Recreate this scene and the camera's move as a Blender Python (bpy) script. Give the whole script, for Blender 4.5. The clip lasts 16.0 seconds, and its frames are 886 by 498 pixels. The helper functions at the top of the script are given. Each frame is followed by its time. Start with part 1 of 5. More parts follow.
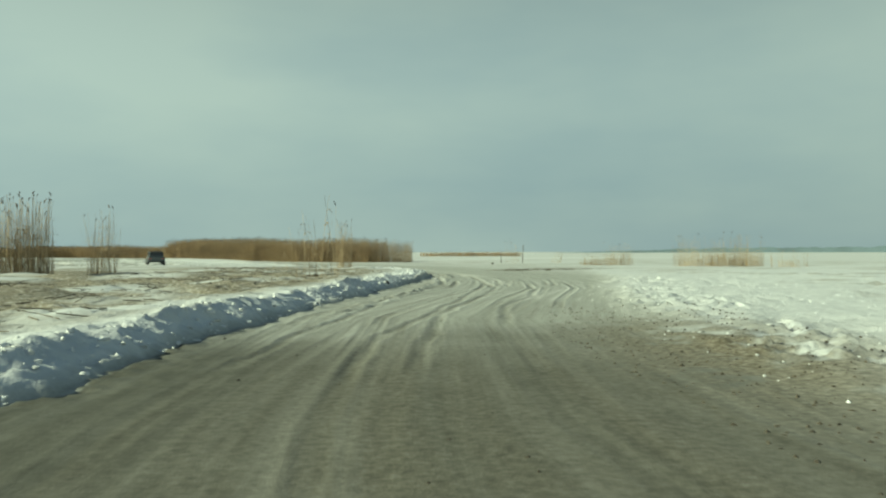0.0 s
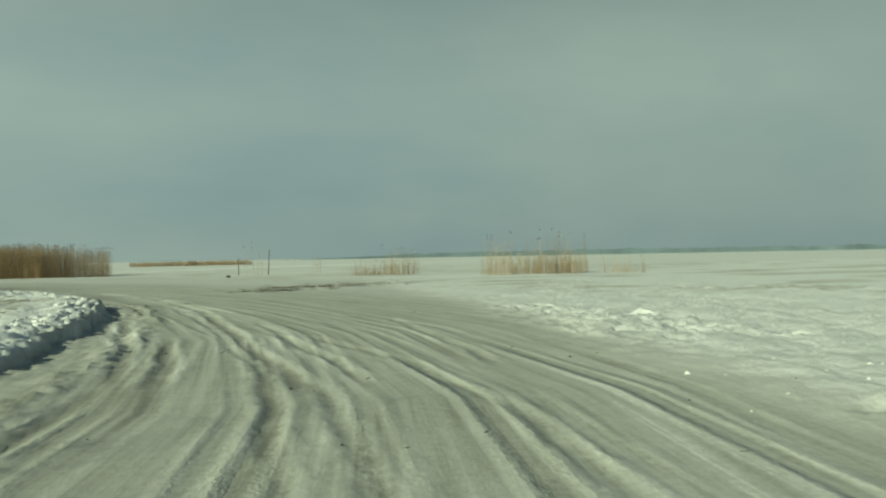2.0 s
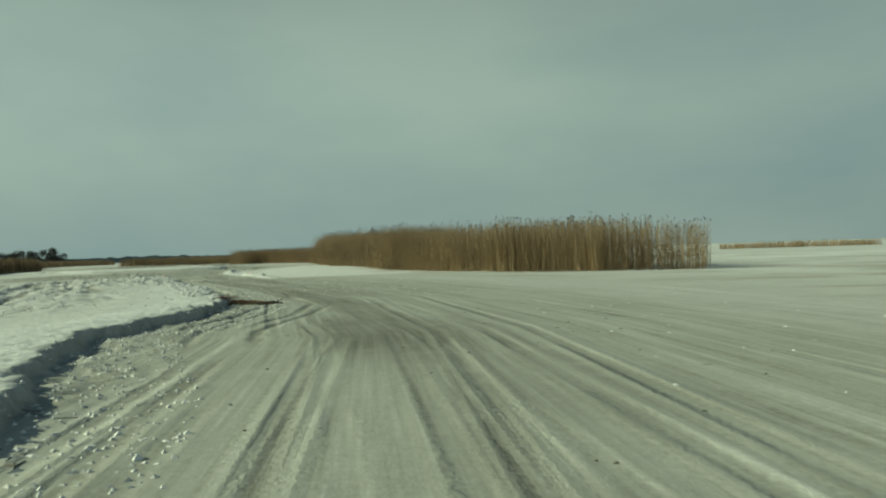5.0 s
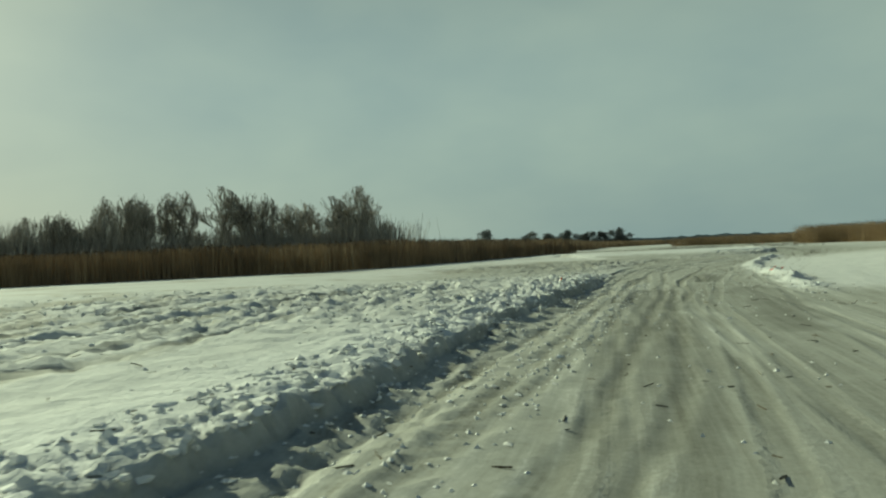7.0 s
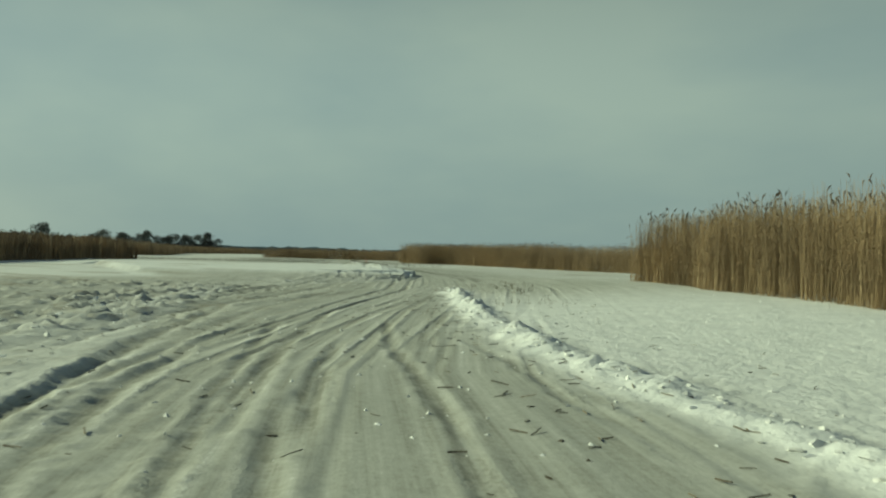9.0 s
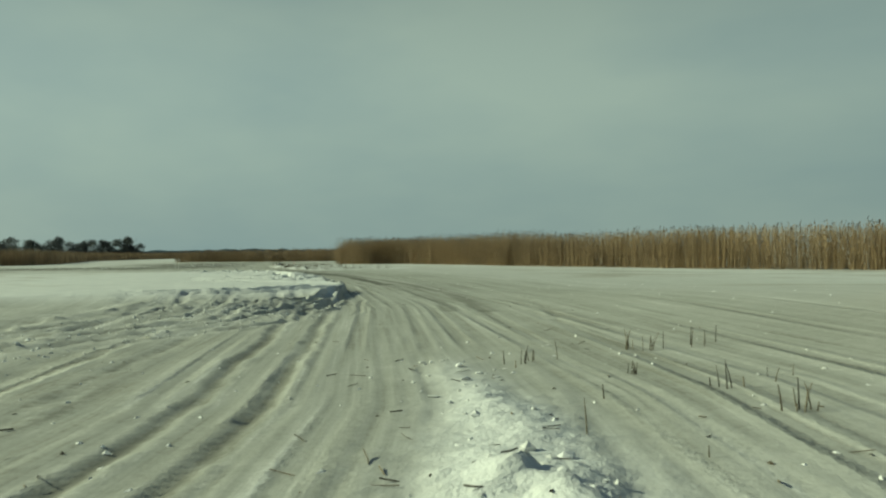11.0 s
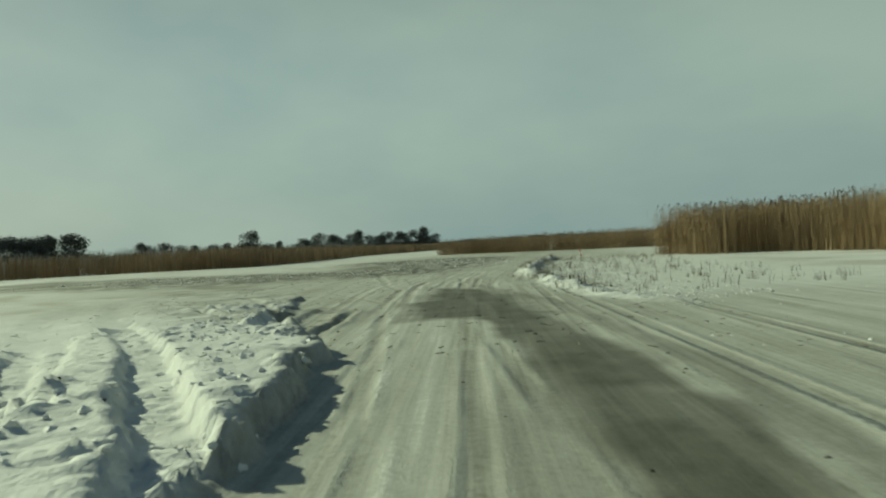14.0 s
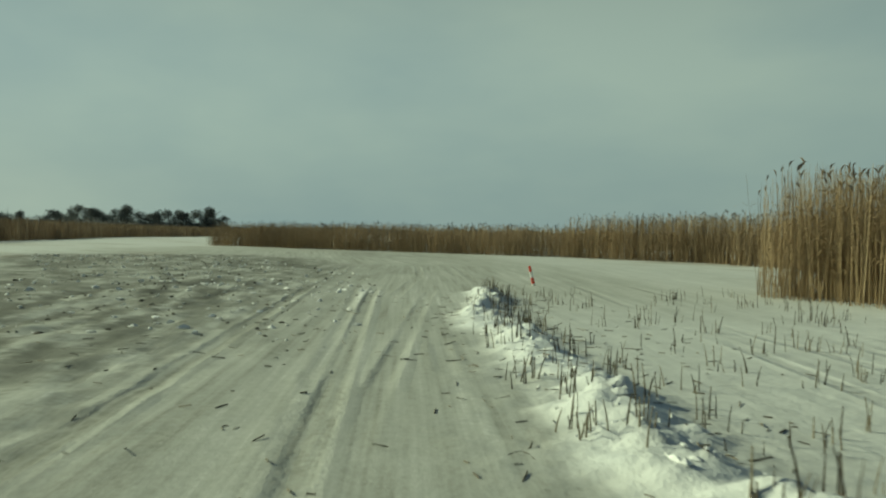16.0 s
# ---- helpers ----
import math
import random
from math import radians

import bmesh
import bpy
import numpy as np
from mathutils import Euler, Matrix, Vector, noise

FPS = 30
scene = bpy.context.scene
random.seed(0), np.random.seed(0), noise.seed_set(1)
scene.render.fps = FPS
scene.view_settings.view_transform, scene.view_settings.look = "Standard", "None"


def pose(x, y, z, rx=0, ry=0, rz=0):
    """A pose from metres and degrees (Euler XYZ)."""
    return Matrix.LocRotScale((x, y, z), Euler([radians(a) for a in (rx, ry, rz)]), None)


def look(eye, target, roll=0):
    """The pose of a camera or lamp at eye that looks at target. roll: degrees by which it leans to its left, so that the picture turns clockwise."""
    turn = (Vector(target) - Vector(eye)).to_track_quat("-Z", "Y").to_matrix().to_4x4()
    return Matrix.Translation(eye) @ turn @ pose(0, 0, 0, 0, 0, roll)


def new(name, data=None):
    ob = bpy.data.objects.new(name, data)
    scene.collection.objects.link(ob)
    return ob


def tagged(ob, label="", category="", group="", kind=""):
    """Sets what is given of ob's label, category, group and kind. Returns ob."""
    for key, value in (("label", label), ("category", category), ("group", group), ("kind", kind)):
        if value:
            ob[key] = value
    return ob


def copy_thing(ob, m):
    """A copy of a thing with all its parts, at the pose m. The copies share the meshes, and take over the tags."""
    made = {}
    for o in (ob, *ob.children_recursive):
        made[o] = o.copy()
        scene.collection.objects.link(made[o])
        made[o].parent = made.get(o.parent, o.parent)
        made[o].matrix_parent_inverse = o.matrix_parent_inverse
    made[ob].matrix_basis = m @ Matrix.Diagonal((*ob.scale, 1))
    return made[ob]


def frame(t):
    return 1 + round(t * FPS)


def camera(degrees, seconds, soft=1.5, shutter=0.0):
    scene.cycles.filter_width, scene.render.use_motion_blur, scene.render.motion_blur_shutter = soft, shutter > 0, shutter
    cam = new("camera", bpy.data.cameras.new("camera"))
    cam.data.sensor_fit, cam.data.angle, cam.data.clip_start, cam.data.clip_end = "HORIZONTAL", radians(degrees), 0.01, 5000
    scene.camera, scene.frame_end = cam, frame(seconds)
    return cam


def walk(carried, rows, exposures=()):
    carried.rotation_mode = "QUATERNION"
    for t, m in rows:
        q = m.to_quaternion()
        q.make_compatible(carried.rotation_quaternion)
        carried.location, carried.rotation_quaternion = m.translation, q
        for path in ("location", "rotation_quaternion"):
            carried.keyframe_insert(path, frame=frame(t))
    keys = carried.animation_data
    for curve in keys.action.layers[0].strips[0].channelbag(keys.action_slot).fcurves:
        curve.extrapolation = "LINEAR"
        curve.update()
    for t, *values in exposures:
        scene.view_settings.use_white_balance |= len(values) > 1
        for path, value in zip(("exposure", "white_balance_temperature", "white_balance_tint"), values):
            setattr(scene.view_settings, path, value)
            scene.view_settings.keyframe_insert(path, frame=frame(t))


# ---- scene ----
# ---------- camera: carried behind a windscreen along a frozen-lake track ----------
EYE = 1.25
cam = camera(60.2, 16.0, soft=2.2, shutter=0.06)
# seconds, x, y, heading to the left, pitch, roll
PATH = [
    (0, -0.154, -3.502, -0.54, 0.22, -0.12),
    (0.2, -0.340, -1.637, -2.80, 0.42, -0.19),
    (0.4, -0.546, 0.244, -3.91, 0.65, 0.01),
    (0.5, -0.630, 1.212, -4.13, 0.79, 0.10),
    (0.6, -0.683, 2.213, -4.24, 0.69, -0.02),
    (0.8, -0.716, 4.264, -4.66, 0.36, -0.31),
    (1, -0.703, 6.315, -5.53, 0.04, -0.63),
    (1.2, -0.688, 8.301, -7.02, 0.20, -0.59),
    (1.4, -0.616, 10.273, -9.25, 0.32, -0.60),
    (1.5, -0.536, 11.277, -10.67, 0.38, -0.62),
    (1.6, -0.414, 12.303, -12.31, 0.31, -0.77),
    (1.8, -0.035, 14.404, -17.02, 0.23, -1.03),
    (2, 0.481, 16.562, -20.84, 0.53, -1.07),
    (2.2, 1.085, 18.734, -19.97, 0.27, -1.63),
    (2.4, 1.677, 20.933, -15.27, -0.21, -2.53),
    (2.5, 1.945, 22.047, -12.25, -0.49, -3.05),
    (2.6, 2.182, 23.172, -9.17, -0.32, -3.00),
    (2.8, 2.546, 25.441, -3.37, -0.07, -3.08),
    (3, 2.735, 27.712, 1.13, 0.08, -3.41),
    (3.2, 2.734, 29.958, 3.72, 0.01, -3.25),
    (3.4, 2.620, 32.168, 5.62, 0.13, -2.53),
    (3.6, 2.406, 34.347, 7.20, 0.21, -2.01),
    (3.8, 2.093, 36.507, 8.59, 0.25, -1.64),
    (4, 1.683, 38.658, 9.93, 0.28, -1.40),
    (4.2, 1.175, 40.809, 11.36, 0.29, -1.27),
    (4.4, 0.569, 42.973, 13.03, 0.29, -1.25),
    (4.6, -0.133, 45.160, 15.08, 0.28, -1.32),
    (4.8, -0.932, 47.380, 17.65, 0.25, -1.49),
    (5, -1.827, 49.646, 20.87, 0.20, -1.79),
    (5.2, -2.818, 51.968, 24.89, 0.13, -2.22),
    (5.4, -3.906, 54.358, 29.85, 0.02, -2.48),
    (5.5, -4.486, 55.575, 32.72, -0.05, -2.50),
    (5.6, -5.089, 56.801, 35.84, -0.02, -2.36),
    (5.8, -6.352, 59.219, 41.76, 0.20, -2.78),
    (6, -7.667, 61.513, 48.03, -0.15, -2.59),
    (6.2, -9.004, 63.688, 53.53, 0.09, -2.26),
    (6.4, -10.383, 65.749, 58.22, 0.27, -2.11),
    (6.5, -11.096, 66.738, 60.30, 0.02, -1.91),
    (6.6, -11.828, 67.711, 61.66, 0.13, -1.92),
    (6.8, -13.356, 69.615, 62.71, 0.32, -2.05),
    (7, -14.991, 71.472, 62.16, 0.15, -2.48),
    (7.2, -16.742, 73.338, 59.65, 0.19, -2.06),
    (7.4, -18.607, 75.152, 55.89, 0.20, -1.80),
    (7.5, -19.582, 76.015, 53.82, 0.19, -1.72),
    (7.6, -20.586, 76.836, 51.77, 0.10, -1.42),
    (7.8, -22.624, 78.468, 47.16, 0.23, -0.76),
    (8, -24.668, 80.131, 43.18, 0.33, -0.16),
    (8.2, -26.684, 81.873, 41.07, 0.36, 0.31),
    (8.4, -28.664, 83.704, 39.69, 0.38, 0.81),
    (8.5, -29.640, 84.656, 38.81, 0.39, 1.07),
    (8.6, -30.607, 85.633, 37.53, 0.38, 1.17),
    (8.8, -32.375, 87.625, 34.36, 0.48, 1.26),
    (9, -34.000, 89.573, 32.15, 0.49, 1.42),
    (9.2, -35.537, 91.398, 30.29, 0.16, 1.56),
    (9.4, -37.005, 93.104, 30.19, -0.05, 1.45),
    (9.5, -37.692, 93.941, 30.76, -0.18, 1.43),
    (9.6, -38.336, 94.783, 31.63, 0.03, 1.27),
    (9.8, -39.529, 96.490, 33.12, 0.24, 0.94),
    (10, -40.635, 98.229, 33.55, 0.27, 0.61),
    (10.2, -41.673, 100.000, 33.16, 0.29, 0.33),
    (10.4, -42.664, 101.803, 32.17, 0.29, 0.08),
    (10.6, -43.630, 103.639, 30.83, 0.28, -0.16),
    (10.8, -44.590, 105.509, 29.35, 0.26, -0.42),
    (11, -45.566, 107.413, 27.98, 0.21, -0.71),
    (11.2, -46.577, 109.350, 26.93, 0.14, -1.06),
    (11.4, -47.645, 111.321, 26.45, 0.02, -1.49),
    (11.6, -48.789, 113.326, 26.77, -0.16, -2.03),
    (11.8, -50.031, 115.366, 28.11, -0.46, -2.74),
    (12, -51.381, 117.443, 30.54, -0.54, -2.90),
    (12.2, -52.803, 119.575, 33.09, -0.31, -2.56),
    (12.4, -54.290, 121.735, 34.64, -0.32, -2.66),
    (12.5, -55.063, 122.819, 34.89, -0.30, -2.86),
    (12.6, -55.858, 123.900, 34.75, -0.23, -2.61),
    (12.8, -57.506, 126.064, 34.01, -0.20, -2.27),
    (13, -59.223, 128.244, 33.78, -0.29, -2.11),
    (13.2, -61.004, 130.452, 35.21, -0.26, -2.18),
    (13.4, -62.902, 132.696, 38.06, -0.47, -2.38),
    (13.5, -63.912, 133.833, 39.89, -0.60, -2.63),
    (13.6, -64.971, 134.981, 41.91, -0.55, -2.73),
    (13.8, -67.225, 137.298, 46.42, -0.59, -3.11),
    (14, -69.641, 139.620, 50.95, -0.25, -3.15),
    (14.2, -72.195, 141.853, 54.69, -0.21, -2.22),
    (14.4, -74.711, 144.011, 55.48, -0.18, -1.76),
    (14.5, -75.953, 145.058, 54.31, -0.05, -1.80),
    (14.6, -77.169, 146.106, 51.29, -0.01, -1.36),
    (14.8, -79.563, 148.194, 42.98, 0.02, -0.53),
    (15, -81.962, 150.249, 37.07, 0.40, 0.42),
    (15.2, -84.344, 152.300, 35.54, 0.21, 0.62),
    (15.4, -86.690, 154.411, 36.23, 0.07, 0.83),
    (15.5, -87.849, 155.503, 36.87, 0.00, 0.94),
    (15.6, -89.003, 156.622, 37.51, -0.19, 0.89),
    (15.8, -91.290, 158.922, 37.87, -0.70, 0.82),
    (16, -93.543, 161.278, 35.91, -1.03, 1.04),
]


def eye_pose(x, y, yaw, pitch, roll):
    a, b = radians(yaw), radians(pitch)
    ahead = Vector((-math.sin(a) * math.cos(b), math.cos(a) * math.cos(b), math.sin(b)))
    eye = Vector((x, y, EYE))
    return look(eye, eye + ahead, roll)


walk(cam, [(t, eye_pose(x, y, yaw, p, r)) for t, x, y, yaw, p, r in PATH],
     exposures=[(0.0, 0.40, 6560, -15), (0.5, 0.30, 6580, -15), (1.0, 0.18, 6600, -15), (1.6, 0.10, 6640, -16), (2.4, 0.0, 6680, -16), (5.0, -0.05, 6740, -17), (16.0, -0.05, 6740, -17)])

# ---------- world, sun ----------
SUN_YAW, SUN_UP = 106.0, 25.0
world = bpy.data.worlds.new("winter_sky")
scene.world = world
world.use_nodes = True
wn, wl = world.node_tree.nodes, world.node_tree.links
wn.clear()
w_out = wn.new("ShaderNodeOutputWorld")
w_bg = wn.new("ShaderNodeBackground")
w_sky = wn.new("ShaderNodeTexSky")
w_sky.sky_type = "NISHITA"
w_sky.sun_disc = False
w_sky.sun_elevation = radians(SUN_UP)
w_sky.sun_rotation = radians(-SUN_YAW)
w_sky.air_density, w_sky.dust_density = 1.2, 3.0
w_dim = wn.new("ShaderNodeVectorMath")
w_dim.operation = "SCALE"
w_dim.inputs["Scale"].default_value = 0.06
wl.new(w_sky.outputs[0], w_dim.inputs[0])
# thin high cloud, streaked
w_tc = wn.new("ShaderNodeTexCoord")
w_map = wn.new("ShaderNodeMapping")
w_map.inputs["Scale"].default_value = (1.0, 1.5, 3.0)
wl.new(w_tc.outputs["Generated"], w_map.inputs[0])
w_no = wn.new("ShaderNodeTexNoise")
w_no.inputs["Scale"].default_value = 1.3
w_no.inputs["Detail"].default_value = 5.0
w_no.inputs["Roughness"].default_value = 0.5
wl.new(w_map.outputs[0], w_no.inputs["Vector"])
w_ramp = wn.new("ShaderNodeValToRGB")
w_ramp.color_ramp.elements[0].position, w_ramp.color_ramp.elements[0].color = 0.32, (0.262, 0.330, 0.380, 1)
w_ramp.color_ramp.elements[1].position, w_ramp.color_ramp.elements[1].color = 0.68, (0.402, 0.455, 0.450, 1)
wl.new(w_no.outputs[0], w_ramp.inputs[0])
w_mix = wn.new("ShaderNodeMix")
w_mix.data_type = "RGBA"
w_mix.inputs["Factor"].default_value = 0.88
wl.new(w_dim.outputs[0], w_mix.inputs["A"])
wl.new(w_ramp.outputs[0], w_mix.inputs["B"])
# the veil thins towards the zenith, where the sky is deeper
w_sep = wn.new("ShaderNodeSeparateXYZ")
wl.new(w_tc.outputs["Generated"], w_sep.inputs[0])
w_high = wn.new("ShaderNodeMapRange")
w_high.interpolation_type = "SMOOTHSTEP"
for key, v in (("From Min", 0.18), ("From Max", 0.70), ("To Min", 1.0), ("To Max", 0.22)):
    w_high.inputs[key].default_value = v
wl.new(w_sep.outputs["Z"], w_high.inputs["Value"])
w_deep = wn.new("ShaderNodeVectorMath")
w_deep.operation = "SCALE"
wl.new(w_mix.outputs["Result"], w_deep.inputs[0])
wl.new(w_high.outputs[0], w_deep.inputs["Scale"])
w_blue = wn.new("ShaderNodeMapRange")
for key, v in (("From Min", 0.42), ("From Max", 0.95), ("To Min", 0.0), ("To Max", 0.75)):
    w_blue.inputs[key].default_value = v
wl.new(w_sep.outputs["Z"], w_blue.inputs["Value"])
w_clear = wn.new("ShaderNodeMix")
w_clear.data_type = "RGBA"
w_clear.inputs["B"].default_value = (0.04, 0.085, 0.19, 1)
wl.new(w_blue.outputs[0], w_clear.inputs["Factor"])
wl.new(w_deep.outputs[0], w_clear.inputs["A"])
# brighter towards the sun's side, deeper away from it
w_side = wn.new("ShaderNodeVectorMath")
w_side.operation = "DOT_PRODUCT"
w_side.inputs[1].default_value = (-math.sin(radians(SUN_YAW)), math.cos(radians(SUN_YAW)), 0.0)
wl.new(w_tc.outputs["Generated"], w_side.inputs[0])
w_glow = wn.new("ShaderNodeMapRange")
for key, v in (("From Min", -0.9), ("From Max", 0.9), ("To Min", 0.86), ("To Max", 1.12)):
    w_glow.inputs[key].default_value = v
wl.new(w_side.outputs["Value"], w_glow.inputs["Value"])
wl.new(w_clear.outputs["Result"], w_bg.inputs["Color"])
wl.new(w_glow.outputs[0], w_bg.inputs["Strength"])
wl.new(w_bg.outputs[0], w_out.inputs[0])

sun_data = bpy.data.lights.new("sun", "SUN")
sun_data.energy, sun_data.angle, sun_data.color = 4.75, radians(1.0), (0.95, 0.91, 0.71)
sun = new("sun", sun_data)
a, b = radians(SUN_YAW), radians(SUN_UP)
sun.matrix_world = look((0, 0, 60), Vector((0, 0, 60)) - Vector((-math.sin(a) * math.cos(b), math.cos(a) * math.cos(b), math.sin(b))))


# ---------- materials ----------
def material(name):
    m = bpy.data.materials.new(name)
    m.use_nodes = True
    nt = m.node_tree
    return m, nt, nt.nodes["Principled BSDF"]


def ramp(nt, src, stops):
    r = nt.nodes.new("ShaderNodeValToRGB")
    e = r.color_ramp.elements
    while len(e) < len(stops):
        e.new(0.5)
    for k, (p, c) in enumerate(stops):
        e[k].position, e[k].color = p, (*c, 1)
    nt.links.new(src, r.inputs[0])
    return r.outputs[0]


def noise_tex(nt, scale, detail=4.0, vec=None, rough=0.55):
    n = nt.nodes.new("ShaderNodeTexNoise")
    n.inputs["Scale"].default_value, n.inputs["Detail"].default_value, n.inputs["Roughness"].default_value = scale, detail, rough
    if vec is not None:
        nt.links.new(vec, n.inputs["Vector"])
    return n.outputs[0]


def mixc(nt, fac, ca, cb, mode="MIX"):
    m = nt.nodes.new("ShaderNodeMix")
    m.data_type, m.blend_type = "RGBA", mode
    for key, v in (("Factor", fac), ("A", ca), ("B", cb)):
        if isinstance(v, (int, float)):
            m.inputs[key].default_value = v
        elif isinstance(v, tuple):
            m.inputs[key].default_value = (*v, 1)
        else:
            nt.links.new(v, m.inputs[key])
    return m.outputs["Result"]


def maths(nt, op, p, q=None):
    m = nt.nodes.new("ShaderNodeMath")
    m.operation = op
    for k, v in enumerate((p, q)):
        if v is None:
            continue
        if isinstance(v, (int, float)):
            m.inputs[k].default_value = v
        else:
            nt.links.new(v, m.inputs[k])
    return m.outputs[0]


def attr(nt, name):
    n = nt.nodes.new("ShaderNodeAttribute")
    n.attribute_name = name
    return n.outputs["Fac"]


def bump(nt, bsdf, height, strength, dist):
    b_ = nt.nodes.new("ShaderNodeBump")
    b_.inputs["Strength"].default_value, b_.inputs["Distance"].default_value = strength, dist
    nt.links.new(height, b_.inputs["Height"])
    nt.links.new(b_.outputs[0], bsdf.inputs["Normal"])


def plain(name, color, rough=0.7, metal=0.0, vary=0.25, scale=6.0, island=False):
    m, nt, p = material(name)
    tc = nt.nodes.new("ShaderNodeTexCoord").outputs["Object"]
    n = noise_tex(nt, scale, 4.0, tc)
    lo, hi = tuple(c * (1 - vary) for c in color), tuple(min(c * (1 + vary), 0.95) for c in color)
    col = ramp(nt, n, [(0.3, lo), (0.7, hi)])
    if island:
        g = nt.nodes.new("ShaderNodeNewGeometry").outputs["Random Per Island"]
        tone = ramp(nt, g, [(0.0, (0.62, 0.60, 0.58)), (0.5, (0.92, 0.92, 0.92)), (1.0, (1.18, 1.15, 1.08))])
        col = mixc(nt, 1.0, col, tone, "MULTIPLY")
    nt.links.new(col, p.inputs["Base Color"])
    p.inputs["Roughness"].default_value, p.inputs["Metallic"].default_value = rough, metal
    return m


def snow_ground():
    """Snow and packed, dirty ice: how trodden, icy, dirty and strawy the snow is, and the way along and across the
    lane, are kept on the sheet. The icy value also holds painted furrow shade.
    """
    m, nt, p = material("snow_ground")
    geo = nt.nodes.new("ShaderNodeNewGeometry").outputs["Position"]
    mid, fine, grit = noise_tex(nt, 1.7, 5, geo), noise_tex(nt, 11.0, 5, geo, 0.65), noise_tex(nt, 45.0, 3, geo)
    road, ice, dirt, straw, streak = (attr(nt, k) for k in ("road", "ice", "dirt", "straw", "streak"))

    def lane(across, ahead, seed, detail):
        v = nt.nodes.new("ShaderNodeCombineXYZ")
        nt.links.new(maths(nt, "MULTIPLY", attr(nt, "across"), across), v.inputs[0])
        nt.links.new(maths(nt, "MULTIPLY", attr(nt, "ahead"), ahead), v.inputs[1])
        v.inputs[2].default_value = seed
        return noise_tex(nt, 1.0, detail, v.outputs[0], 0.6)

    scrape, scratch, hair = lane(1.3, 0.045, 3.0, 3), lane(5.0, 0.16, 9.0, 5), lane(17.0, 0.30, 5.0, 4)
    # pairs of wheel marks weaving along the lane: a dark groove between pale raised rims
    across, ahead = attr(nt, "across"), attr(nt, "ahead")
    ragged = maths(nt, "MULTIPLY", maths(nt, "SUBTRACT", fine, 0.5), 0.10)
    groove, rim = None, None
    dry = maths(nt, "SUBTRACT", 1.0, maths(nt, "MULTIPLY", ice, 0.85))
    for k, (mid_, sway, pace) in enumerate(((-2.1, 0.8, 23.0), (-1.2, 0.5, 31.0), (-0.2, 1.2, 17.0), (0.5, 0.7, 27.0), (1.3, 1.5, 21.0), (2.4, 0.9, 35.0), (3.6, 1.6, 26.0), (-3.0, 0.6, 40.0), (5.2, 1.4, 30.0))):
        wave = maths(nt, "MULTIPLY", maths(nt, "SINE", maths(nt, "ADD", maths(nt, "DIVIDE", ahead, pace), 1.7 * k)), sway)
        off = maths(nt, "ABSOLUTE", maths(nt, "SUBTRACT", maths(nt, "SUBTRACT", across, wave), mid_))
        off = maths(nt, "ABSOLUTE", maths(nt, "SUBTRACT", maths(nt, "ADD", off, ragged), 0.74))
        fade = nt.nodes.new("ShaderNodeCombineXYZ")
        nt.links.new(maths(nt, "MULTIPLY", ahead, 0.06), fade.inputs[0])
        fade.inputs[1].default_value = 7.3 * k
        strong = ramp(nt, noise_tex(nt, 1.0, 5, fade.outputs[0], 0.7), [(0.46, (0, 0, 0)), (0.62, (1, 1, 1))])
        g_ = maths(nt, "MULTIPLY", ramp(nt, off, [(0.05, (1, 1, 1)), (0.12, (0, 0, 0))]), strong)
        r_ = maths(nt, "MULTIPLY", ramp(nt, off, [(0.08, (0, 0, 0)), (0.15, (1, 1, 1)), (0.26, (0, 0, 0))]), strong)
        groove = g_ if groove is None else maths(nt, "MAXIMUM", groove, g_)
        rim = r_ if rim is None else maths(nt, "MAXIMUM", rim, r_)
    worn = maths(nt, "ADD", maths(nt, "MULTIPLY", scrape, 0.18), maths(nt, "MULTIPLY", scratch, 0.38))
    worn = maths(nt, "ADD", worn, maths(nt, "ADD", maths(nt, "MULTIPLY", streak, 0.24), maths(nt, "MULTIPLY", hair, 0.20)))
    worn = maths(nt, "ADD", worn, maths(nt, "MULTIPLY", maths(nt, "SUBTRACT", fine, 0.5), 0.26))
    worn = maths(nt, "ADD", worn, maths(nt, "MULTIPLY", maths(nt, "SUBTRACT", noise_tex(nt, 24.0, 5, geo, 0.75), 0.5), 0.30))
    worn = maths(nt, "ADD", worn, maths(nt, "MULTIPLY", maths(nt, "SUBTRACT", maths(nt, "ADD", scratch, hair), 1.0), 0.13))
    worn = maths(nt, "ADD", worn, maths(nt, "MULTIPLY", maths(nt, "SUBTRACT", maths(nt, "MULTIPLY", rim, 0.085), maths(nt, "MULTIPLY", groove, 0.078)), dry))
    fresh = ramp(nt, mid, [(0.3, (0.63, 0.645, 0.64)), (0.7, (0.74, 0.75, 0.735))])
    packed = ramp(nt, worn, [(0.34, (0.235, 0.231, 0.200)), (0.44, (0.335, 0.335, 0.300)), (0.52, (0.395, 0.397, 0.362)), (0.60, (0.45, 0.452, 0.415)), (0.72, (0.66, 0.66, 0.63))])
    packed = mixc(nt, maths(nt, "MULTIPLY", ramp(nt, fine, [(0.55, (0, 0, 0)), (0.75, (1, 1, 1))]), 0.10), packed, (0.30, 0.30, 0.265))
    packed = mixc(nt, maths(nt, "MULTIPLY", ramp(nt, mid, [(0.52, (0, 0, 0)), (0.7, (1, 1, 1))]), 0.25), packed, (0.55, 0.55, 0.515))
    icy = ramp(nt, maths(nt, "ADD", maths(nt, "MULTIPLY", worn, 0.6), maths(nt, "MULTIPLY", mid, 0.4)), [(0.38, (0.075, 0.073, 0.058)), (0.60, (0.140, 0.137, 0.113))])
